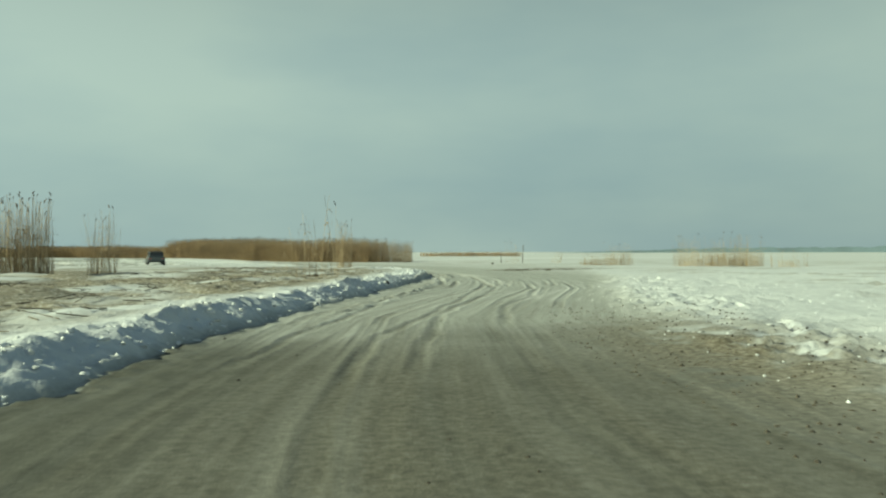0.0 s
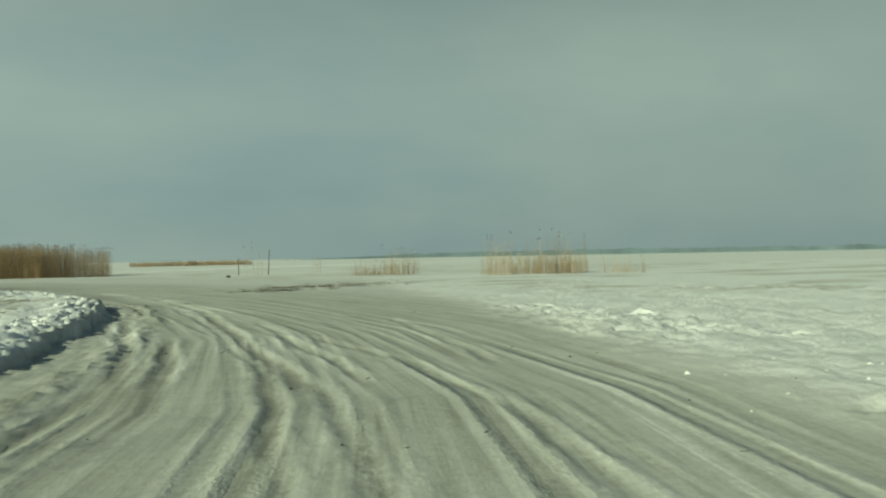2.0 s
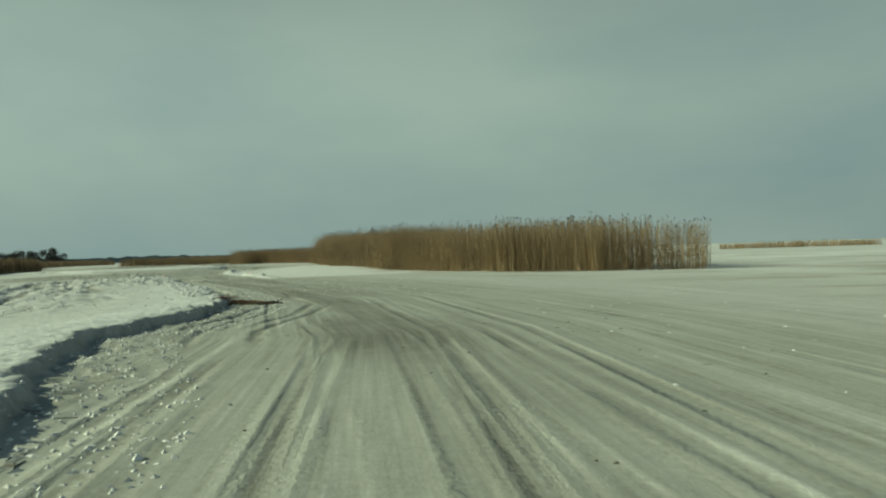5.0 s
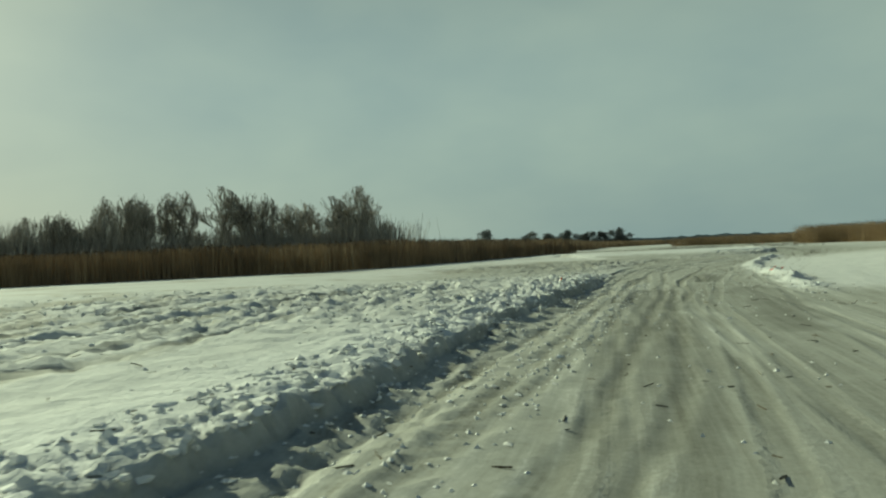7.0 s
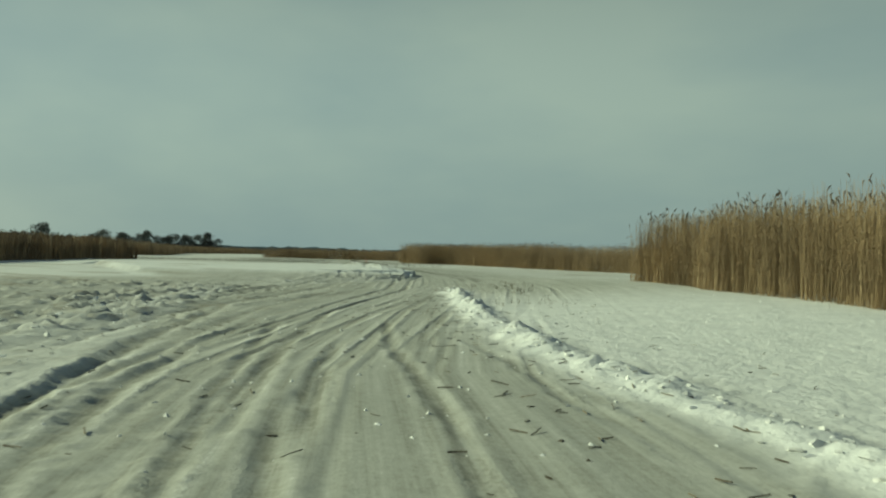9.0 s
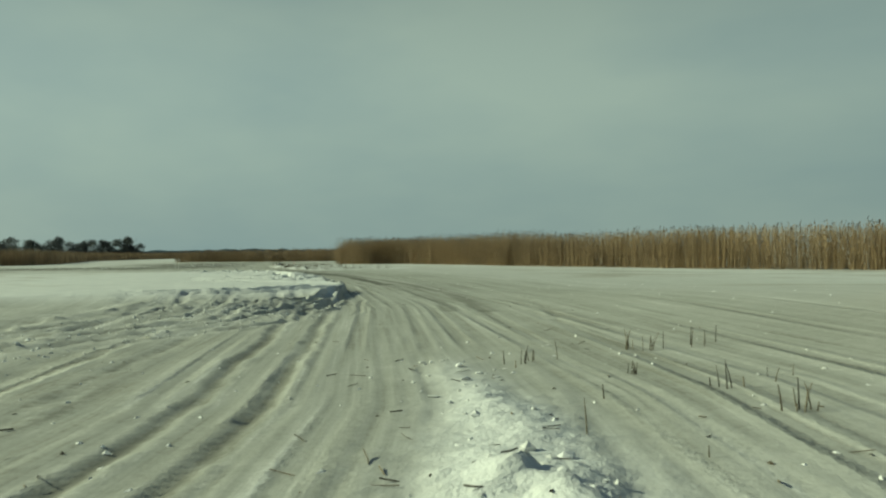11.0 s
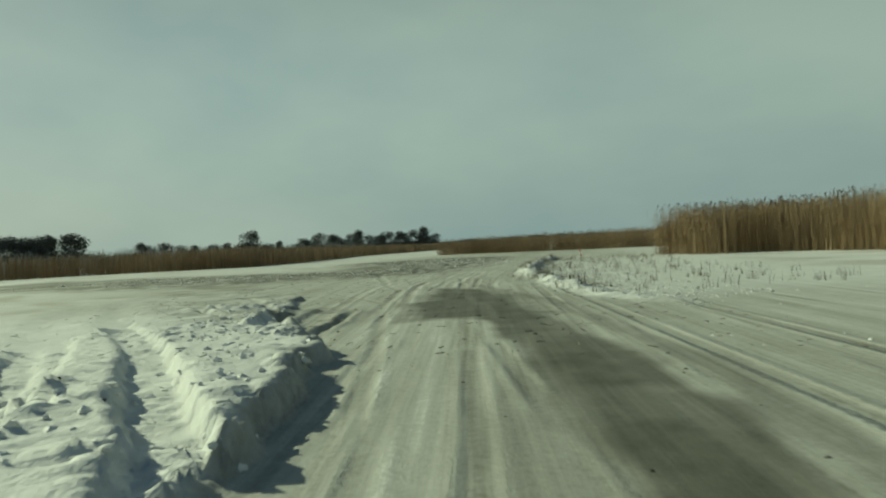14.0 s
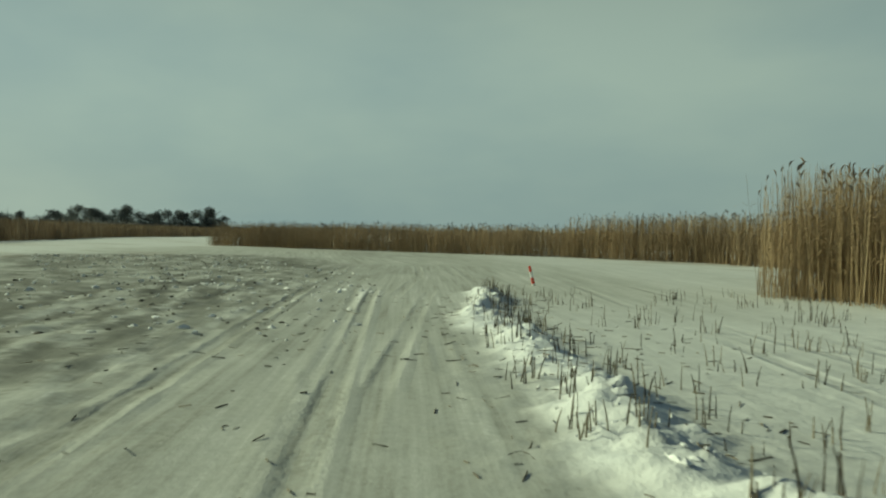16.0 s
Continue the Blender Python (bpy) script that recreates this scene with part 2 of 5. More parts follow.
    soil = ramp(nt, fine, [(0.35, (0.09, 0.075, 0.05)), (0.55, (0.24, 0.21, 0.155)), (0.75, (0.42, 0.40, 0.34))])
    stalks = ramp(nt, fine, [(0.34, (0.12, 0.098, 0.062)), (0.52, (0.27, 0.235, 0.17)), (0.70, (0.62, 0.60, 0.55))])
    c = mixc(nt, road, fresh, packed)
    c = mixc(nt, straw, c, stalks)
    c = mixc(nt, ice, c, icy)
    c = mixc(nt, dirt, c, soil)
    nt.links.new(c, p.inputs["Base Color"])
    r = mixc(nt, ice, (0.8, 0.8, 0.8), (0.68, 0.68, 0.68))
    nt.links.new(r, p.inputs["Roughness"])
    p.inputs["Specular IOR Level"].default_value = 0.12
    lumps = noise_tex(nt, 4.0, 5, geo, 0.6)
    loose = maths(nt, "SUBTRACT", 1.0, maths(nt, "MULTIPLY", road, 0.86))
    tread = maths(nt, "MULTIPLY", maths(nt, "MULTIPLY", maths(nt, "SUBTRACT", rim, groove), maths(nt, "MULTIPLY", road, dry)), 0.015)
    relief = maths(nt, "ADD", tread, maths(nt, "ADD", maths(nt, "MULTIPLY", maths(nt, "MULTIPLY", lumps, loose), 0.050), maths(nt, "MULTIPLY", maths(nt, "MULTIPLY", fine, maths(nt, "ADD", loose, 0.02)), 0.014)))
    bump(nt, p, maths(nt, "ADD", relief, maths(nt, "MULTIPLY", grit, 0.003)), 1.0, 1.0)
    return m


def snow_lumps():
    m, nt, p = material("snow_lumps")
    geo = nt.nodes.new("ShaderNodeNewGeometry")
    c = ramp(nt, geo.outputs["Random Per Island"], [(0.0, (0.62, 0.62, 0.59)), (0.5, (0.74, 0.74, 0.72)), (1.0, (0.84, 0.84, 0.83))])
    nt.links.new(c, p.inputs["Base Color"])
    p.inputs["Roughness"].default_value = 0.8
    bump(nt, p, noise_tex(nt, 22.0, 4, geo.outputs["Position"]), 0.5, 0.02)
    return m


def reed_skin(name, dark, mid, light):
    m, nt, p = material(name)
    geo = nt.nodes.new("ShaderNodeNewGeometry")
    c = ramp(nt, geo.outputs["Random Per Island"], [(0.0, dark), (0.45, mid), (1.0, light)])
    patch = ramp(nt, noise_tex(nt, 0.35, 3, geo.outputs["Position"]), [(0.35, (0.72, 0.70, 0.68)), (0.65, (1.18, 1.15, 1.1))])
    nt.links.new(mixc(nt, 1.0, c, patch, "MULTIPLY"), p.inputs["Base Color"])
    p.inputs["Roughness"].default_value = 0.65
    return m


SNOW = snow_ground()
LUMP = snow_lumps()
REED = reed_skin("dry_reed", (0.21, 0.146, 0.077), (0.275, 0.196, 0.107), (0.345, 0.258, 0.152))
REED_DARK = reed_skin("far_reed", (0.17, 0.118, 0.066), (0.25, 0.176, 0.098), (0.34, 0.25, 0.147))
REED_PALE = reed_skin("pale_reed", (0.26, 0.19, 0.115), (0.38, 0.29, 0.18), (0.50, 0.40, 0.26))
PLUME = reed_skin("reed_plume", (0.06, 0.045, 0.035), (0.12, 0.088, 0.06), (0.20, 0.15, 0.10))
BARK = plain("bark", (0.17, 0.16, 0.143), 0.9, island=True)
TWIG = plain("twigs", (0.34, 0.315, 0.28), 0.9, island=True)
NEEDLE = plain("dark_crown", (0.115, 0.125, 0.120), 0.9, island=True)
STRAW = plain("broken_stalk", (0.12, 0.10, 0.07), 0.8, island=True)
RUSTY = plain("rusty_stalk", (0.20, 0.11, 0.055), 0.85, island=True)
STUB = plain("cut_stalk", (0.13, 0.11, 0.075), 0.8, island=True)
EARTH = plain("frozen_clod", (0.075, 0.062, 0.045), 0.9, island=True)
RED = plain("red_plastic", (0.62, 0.06, 0.03), 0.45, vary=0.15)
ORANGE = plain("orange_plastic", (0.75, 0.14, 0.03), 0.45, vary=0.15)
WHITE = plain("white_plastic", (0.78, 0.78, 0.76), 0.5, vary=0.05)
CARPAINT = plain("dark_car_paint", (0.11, 0.12, 0.125), 0.25, vary=0.04)
GLASS = plain("dark_glass", (0.02, 0.025, 0.03), 0.08, vary=0.1)
RUBBER = plain("rubber", (0.02, 0.02, 0.02), 0.85, vary=0.2)
METAL = plain("rim_metal", (0.45, 0.45, 0.46), 0.35, metal=0.9, vary=0.1)
WOODPOLE = plain("weathered_wood", (0.12, 0.10, 0.08), 0.85)
# distance haze is painted into this pale blue-grey wood colour
HAZED_WOOD = plain("hazed_far_forest", (0.13, 0.175, 0.20), 1.0, vary=0.25, scale=0.03)


# ---------- building helpers ----------
def part(name, bm, mat, parent=None, label=""):
    me = bpy.data.meshes.new(name)
    bm.to_mesh(me)
    bm.free()
    for k in (mat if isinstance(mat, (list, tuple)) else (mat,)):
        me.materials.append(k)
    ob = new(name, me)
    if parent is not None:
        ob.parent = parent
    if label:
        ob["label"] = label
    return ob


def soup(name, verts, faces, mats, parent=None, face_mat=None, smooth=False):
    """One mesh from arrays of corners and equal-sided faces."""
    verts, faces = np.asarray(verts, np.float32), np.asarray(faces, np.int32)
    me = bpy.data.meshes.new(name)
    n = faces.shape[1]
    me.vertices.add(len(verts))
    me.vertices.foreach_set("co", verts.ravel())
    me.loops.add(faces.size)
    me.loops.foreach_set("vertex_index", faces.ravel())
    me.polygons.add(len(faces))
    me.polygons.foreach_set("loop_start", np.arange(0, faces.size, n, dtype=np.int32))
    for k in mats:
        me.materials.append(k)
    if face_mat is not None:
        me.polygons.foreach_set("material_index", np.asarray(face_mat, np.int32))
    me.polygons.foreach_set("use_smooth", np.full(len(faces), smooth))
    me.update(calc_edges=True)
    me.validate()
    ob = new(name, me)
    if parent is not None:
        ob.parent = parent
    return ob


def empty(name, m=None):
    ob = new(name)
    ob.empty_display_size = 0.3
    if m is not None:
        ob.matrix_world = m
    return ob


def box_bm(sx, sy, sz, at=(0, 0, 0), bevel=0.0, seg=2):
    bm = bmesh.new()
    bmesh.ops.create_cube(bm, size=1.0, matrix=Matrix.Translation(at) @ Matrix.Diagonal((sx, sy, sz, 1)))
    if bevel:
        bmesh.ops.bevel(bm, geom=list(bm.edges), offset=bevel, segments=seg, affect="EDGES")
    return bm


def value_noise(x, y, seed=0):
    """Smooth noise of the plane, 0 to 1."""
    xi, yi = np.floor(x).astype(np.int64), np.floor(y).astype(np.int64)
    fx, fy = x - xi, y - yi
    fx, fy = fx * fx * (3 - 2 * fx), fy * fy * (3 - 2 * fy)

    def h(p, q):
        k = (p * 374761393 + q * 668265263 + seed * 1442695041) & 0xFFFFFFFF
        k = ((k ^ (k >> 13)) * 1274126177) & 0xFFFFFFFF
        return ((k ^ (k >> 16)) & 0xFFFF) / 65535.0

    top = h(xi, yi) * (1 - fx) + h(xi + 1, yi) * fx
    low = h(xi, yi + 1) * (1 - fx) + h(xi + 1, yi + 1) * fx
    return top * (1 - fy) + low * fy


def fractal(x, y, seed=0, octaves=3, gain=0.5):
    s, a_, tot = 0.0, 1.0, 0.0
    for k in range(octaves):
        s = s + a_ * value_noise(x * 2 ** k, y * 2 ** k, seed + 17 * k)
        tot += a_
        a_ *= gain
    return s / tot


def crust(x, y, seed=0):
    """Broken crust: for each place the height, 0 to 1, of the tilted clod that it lies on, and how near the gap beside it is."""
    xi, yi = np.floor(x).astype(np.int64), np.floor(y).astype(np.int64)

    def h(p, q, k):
        r = (p * 374761393 + q * 668265263 + (seed * 7 + k) * 1442695041) & 0xFFFFFFFF
        r = ((r ^ (r >> 13)) * 1274126177) & 0xFFFFFFFF
        return ((r ^ (r >> 16)) & 0xFFFF) / 65535.0

    d1, d2, val = np.full(x.shape, 9.0), np.full(x.shape, 9.0), np.zeros(x.shape)
    for a_ in (-1, 0, 1):
        for b_ in (-1, 0, 1):
            p, q = xi + a_, yi + b_
            dx, dy = x - p - h(p, q, 1), y - q - h(p, q, 2)
            d = np.hypot(dx, dy)
            tilt = h(p, q, 3) + (h(p, q, 4) - 0.5) * dx + (h(p, q, 5) - 0.5) * dy
            near = d < d1
            d2 = np.where(near, d1, np.minimum(d2, d))
            val, d1 = np.where(near, tilt, val), np.where(near, d, d1)
    return val, np.exp(-(d2 - d1) / 0.12)


def step(lo, hi, x):
    t = np.clip((x - lo) / (hi - lo), 0, 1)
    return t * t * (3 - 2 * t)


def along(x, y, line):
    """Distance to a line of corners, the way along it to the nearest place, and the side (positive: to its left)."""
    best = np.full(x.shape, 1e9)
    way, side, done = np.zeros(x.shape), np.zeros(x.shape), 0.0
    for (ax, ay), (bx, by) in zip(line[:-1], line[1:]):
        ux, uy = bx - ax, by - ay
        length = math.hypot(ux, uy)
        t = np.clip(((x - ax) * ux + (y - ay) * uy) / length ** 2, 0, 1)
        dx, dy = x - ax - t * ux, y - ay - t * uy
        d = np.hypot(dx, dy)
        near = d < best
        best = np.where(near, d, best)
        way = np.where(near, done + t * length, way)
        side = np.where(near, ux * dy - uy * dx, side)
        done += length
    return best, way, np.sign(side)


def inside(x, y, ring):
    hit = np.zeros(x.shape, bool)
    for (ax, ay), (bx, by) in zip(ring, ring[1:] + ring[:1]):
        if ay == by:
            continue
        cross = ((ay > y) != (by > y)) & (x < (bx - ax) * (y - ay) / (by - ay) + ax)
        hit ^= cross
    return hit


# ---------- the lie of the snow ----------
# the lane that cars follow
LANE = [(0.0, -40), (0.0, -4), (-0.6, 2), (-0.6, 11), (0.6, 17), (2.2, 23), (2.8, 29), (2.4, 34), (1.4, 40), (-0.4, 46), (-3.2, 53), (-7.0, 60.5),
        (-12, 68), (-18, 74.5), (-26, 81.5), (-33, 88.5), (-39, 96), (-43.5, 103.5), (-48.5, 113), (-54.5, 122), (-62, 131.5), (-70, 140), (-79, 147.8),
        (-88, 155.6), (-95, 163), (-103, 173), (-113, 186), (-128, 200)]
# foot of the ploughed bank beside the lane, and the edge of the snow island further on
BANK = [(-4.4, -40), (-4.0, -5), (-3.6, 3), (-3.3, 9), (-2.9, 13), (-2.3, 18), (-1.6, 23), (-0.9, 29.5), (-0.5, 34), (-0.9, 39.5), (-2.5, 45), (-4.9, 50.5),
        (-7.6, 54.5), (-10.2, 57.2), (-11.6, 59.6), (-12.5, 62.8), (-13.8, 65.8), (-17.6, 70.3), (-24.4, 77.2), (-31, 84), (-36, 89), (-40.5, 93.6), (-47, 100), (-53, 107)]
BANK_RING = BANK + [(-75, 118), (-420, 300), (-420, -60), (-60, -60), (-4.4, -60)]
ISLE = [(-54.6, 108), (-54.3, 114), (-54.5, 119), (-55.7, 121.6), (-57.2, 123.7), (-58.5, 125.5), (-59.1, 126.6), (-59.9, 127.65), (-61.0, 128.9), (-62.9, 131.0),
        (-64.6, 133.0), (-66.0, 134.5), (-67.6, 136.0), (-69.3, 137.5), (-70.8, 138.9), (-73.2, 141.0), (-75.2, 142.4), (-77.4, 144.0), (-79.8, 145.1), (-83.4, 146.5), (-88, 149.6)]
ISLE_RING = ISLE + [(-93, 150), (-97, 146), (-100, 140), (-112, 122), (-100, 100), (-70, 100)]
# wheel tracks that leave the common line, stretch by stretch: corners, depth
TRACKS_A = [([(-2.5, 4), (-2.3, 7.0), (-2.0, 10.2), (-1.4, 16.6), (0.1, 26)], 0.06), ([(-0.35, 4), (-0.3, 7.7), (-0.1, 11.8), (1.5, 19.9), (2.2, 26)], 0.06),
            ([(-1.1, 3), (-1.0, 7.8), (-0.3, 11.8), (0.7, 18), (1.6, 25.2), (1.5, 32), (1.0, 38.4)], 0.06), ([(1.0, 9), (1.4, 14.1), (2.5, 17.9), (3.2, 22), (3.3, 25.1), (2.6, 31)], 0.05),
            ([(0.4, 24.2), (0.6, 26.9), (0.7, 30.4)], 0.1), ([(2.4, 23.4), (2.5, 25.0), (2.5, 28.0), (2.4, 33.0)], 0.08),
            ([(1.8, 23.3), (1.8, 24.4), (1.8, 28.4), (1.6, 36.6)], 0.1), ([(0.0, 24.7), (0.0, 25.7), (0.1, 28.9), (-0.1, 34.8)], 0.1)]
TRACKS_B = [([(4.0, 24.1), (4.4, 25.9), (4.8, 29.2), (5.1, 32.9)], 0.06), ([(0.4, 34.3), (0.2, 37.0), (-0.2, 40.2)], 0.08),
            ([(1.8, 34.4), (1.6, 36.6), (1.3, 38.7), (0.4, 43.8), (-1.7, 51.3)], 0.1), ([(2.4, 34.4), (2.0, 36.5), (1.4, 40.2), (-0.1, 46.6)], 0.08),
            ([(-0.1, 34.4), (-0.5, 37.7), (-1.3, 41.9), (-2.7, 48.2)], 0.1), ([(-17.0, 66.4), (-20.3, 68.3), (-24.2, 71.1), (-28.2, 75.9), (-34, 83)], 0.07),
            ([(-15.4, 68.3), (-16.7, 70.5), (-18.9, 73.4), (-23.8, 78.8), (-31, 86)], 0.05), ([(-14.3, 69.6), (-16.8, 72.8), (-20.1, 76.6), (-28.2, 84.4), (-36, 93)], 0.05),
            ([(-15.7, 70.5), (-17.7, 73.1), (-22.2, 78.0), (-30, 87)], 0.04)]
TRACKS_C = [([(-32.6, 86.1), (-33.6, 87.1), (-35.1, 88.7)], 0.09), ([(-32.3, 86.5), (-33.6, 87.6)], 0.08),
            ([(-31.3, 87.7), (-32.5, 89.0), (-34.2, 90.7)], 0.09), ([(-32.8, 85.8), (-33.9, 86.8), (-36.4, 89.2), (-41.9, 95.0), (-48.3, 102.8)], 0.12),
            ([(-30.9, 88.2), (-31.9, 89.2), (-33.8, 91.1), (-36.2, 93.2)], 0.08), ([(-33.1, 88.1), (-35.7, 90.6), (-38.6, 93.5), (-45.0, 101.0)], 0.08),
            ([(-38.2, 91.9), (-39.2, 92.9), (-40.1, 94.0), (-41.7, 95.9), (-44.7, 100.2)], 0.1), ([(-37.5, 92.4), (-38.2, 93.3), (-39.3, 94.7), (-41.3, 97.2), (-43.6, 100.5)], 0.1),
            ([(-39.9, 92.7), (-40.3, 93.5), (-41.3, 95.0), (-42.7, 96.7), (-45.8, 101.0)], 0.1), ([(-42.3, 94.0), (-43.6, 95.8), (-47.3, 100.5)], 0.1)]
TRACKS_D = [([(-37.1, 93.0), (-38.5, 94.6), (-39.8, 96.3), (-41.6, 98.9)], 0.08), ([(-36.2, 93.6), (-37.7, 95.3), (-39.8, 97.7), (-43.2, 102.0)], 0.075),
            ([(-35.4, 94.6), (-36.8, 96.1), (-38.2, 97.8), (-40.4, 100.1)], 0.06), ([(-58.4, 133.0), (-54.7, 127.9), (-53.0, 125.4), (-51.6, 123.2), (-49, 118)], 0.05),
            ([(-93, 147), (-87, 146.2), (-82.4, 145.4)], 0.12), ([(-96, 149.6), (-88, 148.2), (-83.6, 146.6), (-80, 145.0)], 0.1),
            ([(-98, 152), (-90, 151.5), (-84, 149.5), (-78, 145.2), (-72, 140)], 0.05), ([(-104, 158), (-96, 157), (-88, 152.8), (-81, 147)], 0.06),
            ([(-87.2, 152.7), (-88.6, 153.9), (-91.7, 156.7)], 0.09), ([(-85.5, 153.0), (-87.3, 154.6), (-91.4, 158.1)], 0.08)]
TRACKS_E = [([(-86.1, 152.2), (-88.3, 154.6), (-91.2, 157.2)], 0.08), ([(-85.3, 153.3), (-87.0, 154.9), (-90.9, 158.5)], 0.08),
            ([(-85.7, 153.5), (-87.6, 155.1), (-90.6, 157.8)], 0.08), ([(-84.9, 153.7), (-86.6, 155.2), (-88.2, 156.7)], 0.08),
            ([(-89.6, 153.5), (-94.4, 156.6), (-101.3, 160.9)], 0.1), ([(-118, 160), (-108, 163), (-98, 160), (-90, 154)], 0.08),
            ([(-90, 156), (-92.8, 159.8), (-97.7, 165.4), (-110.3, 180.0)], 0.04), ([(-126, 176), (-116, 172), (-107, 166), (-99, 160)], 0.08)]
TRACKS = TRACKS_A + TRACKS_B + TRACKS_C + TRACKS_D + TRACKS_E
# bare dark ice where spinning wheels have cleared the snow: corners, half width
SLICKS = [([(-79, 148.5), (-75.6, 146.2), (-73.0, 144.2), (-71.6, 143.0)], 0.62, 1.0),
          ([(-72.6, 144.0), (-68.6, 140.3), (-65.6, 137.0), (-63.2, 134.4), (-61.3, 132.3)], 0.36, 1.0),
          ([(-61.3, 132.3), (-58, 128.5), (-54.6, 124.2), (-52.9, 121.5)], 0.17, 0.45),
          ([(-87, 154.9), (-80.5, 151.2), (-73.5, 146), (-61.8, 134.2), (-56.2, 127.7), (-53.7, 124.0), (-52, 121.4)], 0.2, 0.55),
          ([(-6.0, 59.6), (-7.1, 61.4), (-11.3, 67.2), (-17.2, 73.4), (-23.3, 79.4), (-27.6, 83.2), (-29.5, 85.2)], 0.75, 0.5),
          ([(-21.9, 80.5), (-25.7, 84.7), (-28.5, 87.2)], 0.6, 0.5)]
SLICK_RING = [(-80.2, 147.1), (-81.2, 147.9), (-83.4, 149.5), (-83.8, 150.4), (-85.7, 152.0), (-87.4, 153.7), (-86.6, 153.9), (-85.8, 153.8), (-83.6, 152.8), (-82.4, 152.3), (-81.4, 151.6), (-80.0, 150.4), (-79.1, 149.7), (-78.4, 149.3)]
# ruts ploughed side by side along the lane's edge, the island's front and the bank's foot
for off_ in (1.5, 2.3, 3.2, 4.3, 5.4, 6.7, 8.2):
    TRACKS.append(([(x - 0.88 * off_, y - 0.47 * off_ + 0.4 * math.sin(3 * off_ + x)) for x, y in LANE[16:20]], 0.09 if off_ < 5 else 0.13))
for off_ in (0.5, 1.1, 1.9, 2.7, 3.8, 5.2):
    TRACKS.append(([(x - 0.83 * off_ + 0.3 * math.sin(5 * off_ + y), y - 0.55 * off_) for x, y in ISLE[1:6]], 0.10))
for off_ in (0.6, 1.2, 1.9):
    TRACKS.append(([(x + 0.72 * off_, y + 0.69 * off_ + 0.25 * math.sin(4 * off_ + x)) for x, y in BANK[17:22]], 0.06))
for off_, from_ in ((0.9, 14), (1.4, 13), (2.0, 14), (2.5, 13)):
    TRACKS.append(([(x + 0.86 * off_, y + 0.50 * off_ + 0.2 * math.sin(4 * off_ + x)) for x, y in BANK[from_:from_ + 4]], 0.075))
# ruts driven through the island's slab, down to the packed snow: corners, half width
RUTS_A = [([(-70, 132.9), (-67.5, 132.25), (-66.05, 131.94), (-64.6, 132.0), (-63.6, 131.95), (-62.7, 131.5)], 0.1), ([(-68, 131.6), (-65.4, 131.2), (-64.3, 131.14), (-63.05, 131.2), (-62.2, 130.9)], 0.1),
          ([(-72, 131.6), (-67.9, 130.25), (-64.2, 129.0), (-62.5, 128.87), (-60.4, 128.6)], 0.08), ([(-69, 129.4), (-66.0, 128.6), (-62.7, 128.2), (-61.2, 127.95), (-59.6, 127.6)], 0.08),
          ([(-66.0, 131.4), (-66.15, 132.0), (-66.6, 133.0), (-67.7, 134.4), (-69.2, 136.4)], 0.1), ([(-64.2, 130.5), (-64.6, 131.8), (-65.4, 133.4), (-66.3, 134.9)], 0.1),
          ([(-64.8, 127.8), (-65.0, 129.8), (-65.3, 132.0)], 0.02), ([(-67.1, 129.0), (-66.8, 130.9), (-67.2, 133.0), (-68.0, 135.6)], 0.02)]
RUTS_B = [([(-69.7, 134.6), (-69.9, 136.1), (-71.4, 138.0), (-72.2, 139.2)], 0.12), ([(-94, 145.6), (-86, 143.4), (-77.8, 141.1), (-72.9, 139.45), (-70.4, 138.6)], 0.15),
          ([(-69.0, 135.2), (-69.5, 136.3), (-70.1, 137.05), (-71.4, 138.4), (-73.2, 139.7)], 0.19), ([(-67.6, 135.2), (-68.2, 136.0), (-68.7, 137.0)], 0.14),
          ([(-72.5, 136.6), (-70.2, 136.1), (-69.1, 136.1), (-67.6, 135.7)], 0.17), ([(-72.6, 140.6), (-74.2, 141.15), (-75.7, 141.55), (-77.45, 142.1), (-79.8, 142.8), (-85.7, 144.1), (-92, 146)], 0.22),
          ([(-74.6, 139.9), (-77.7, 140.85), (-81.8, 141.8), (-88.9, 143.6)], 0.18)]
RUTS = RUTS_A + RUTS_B
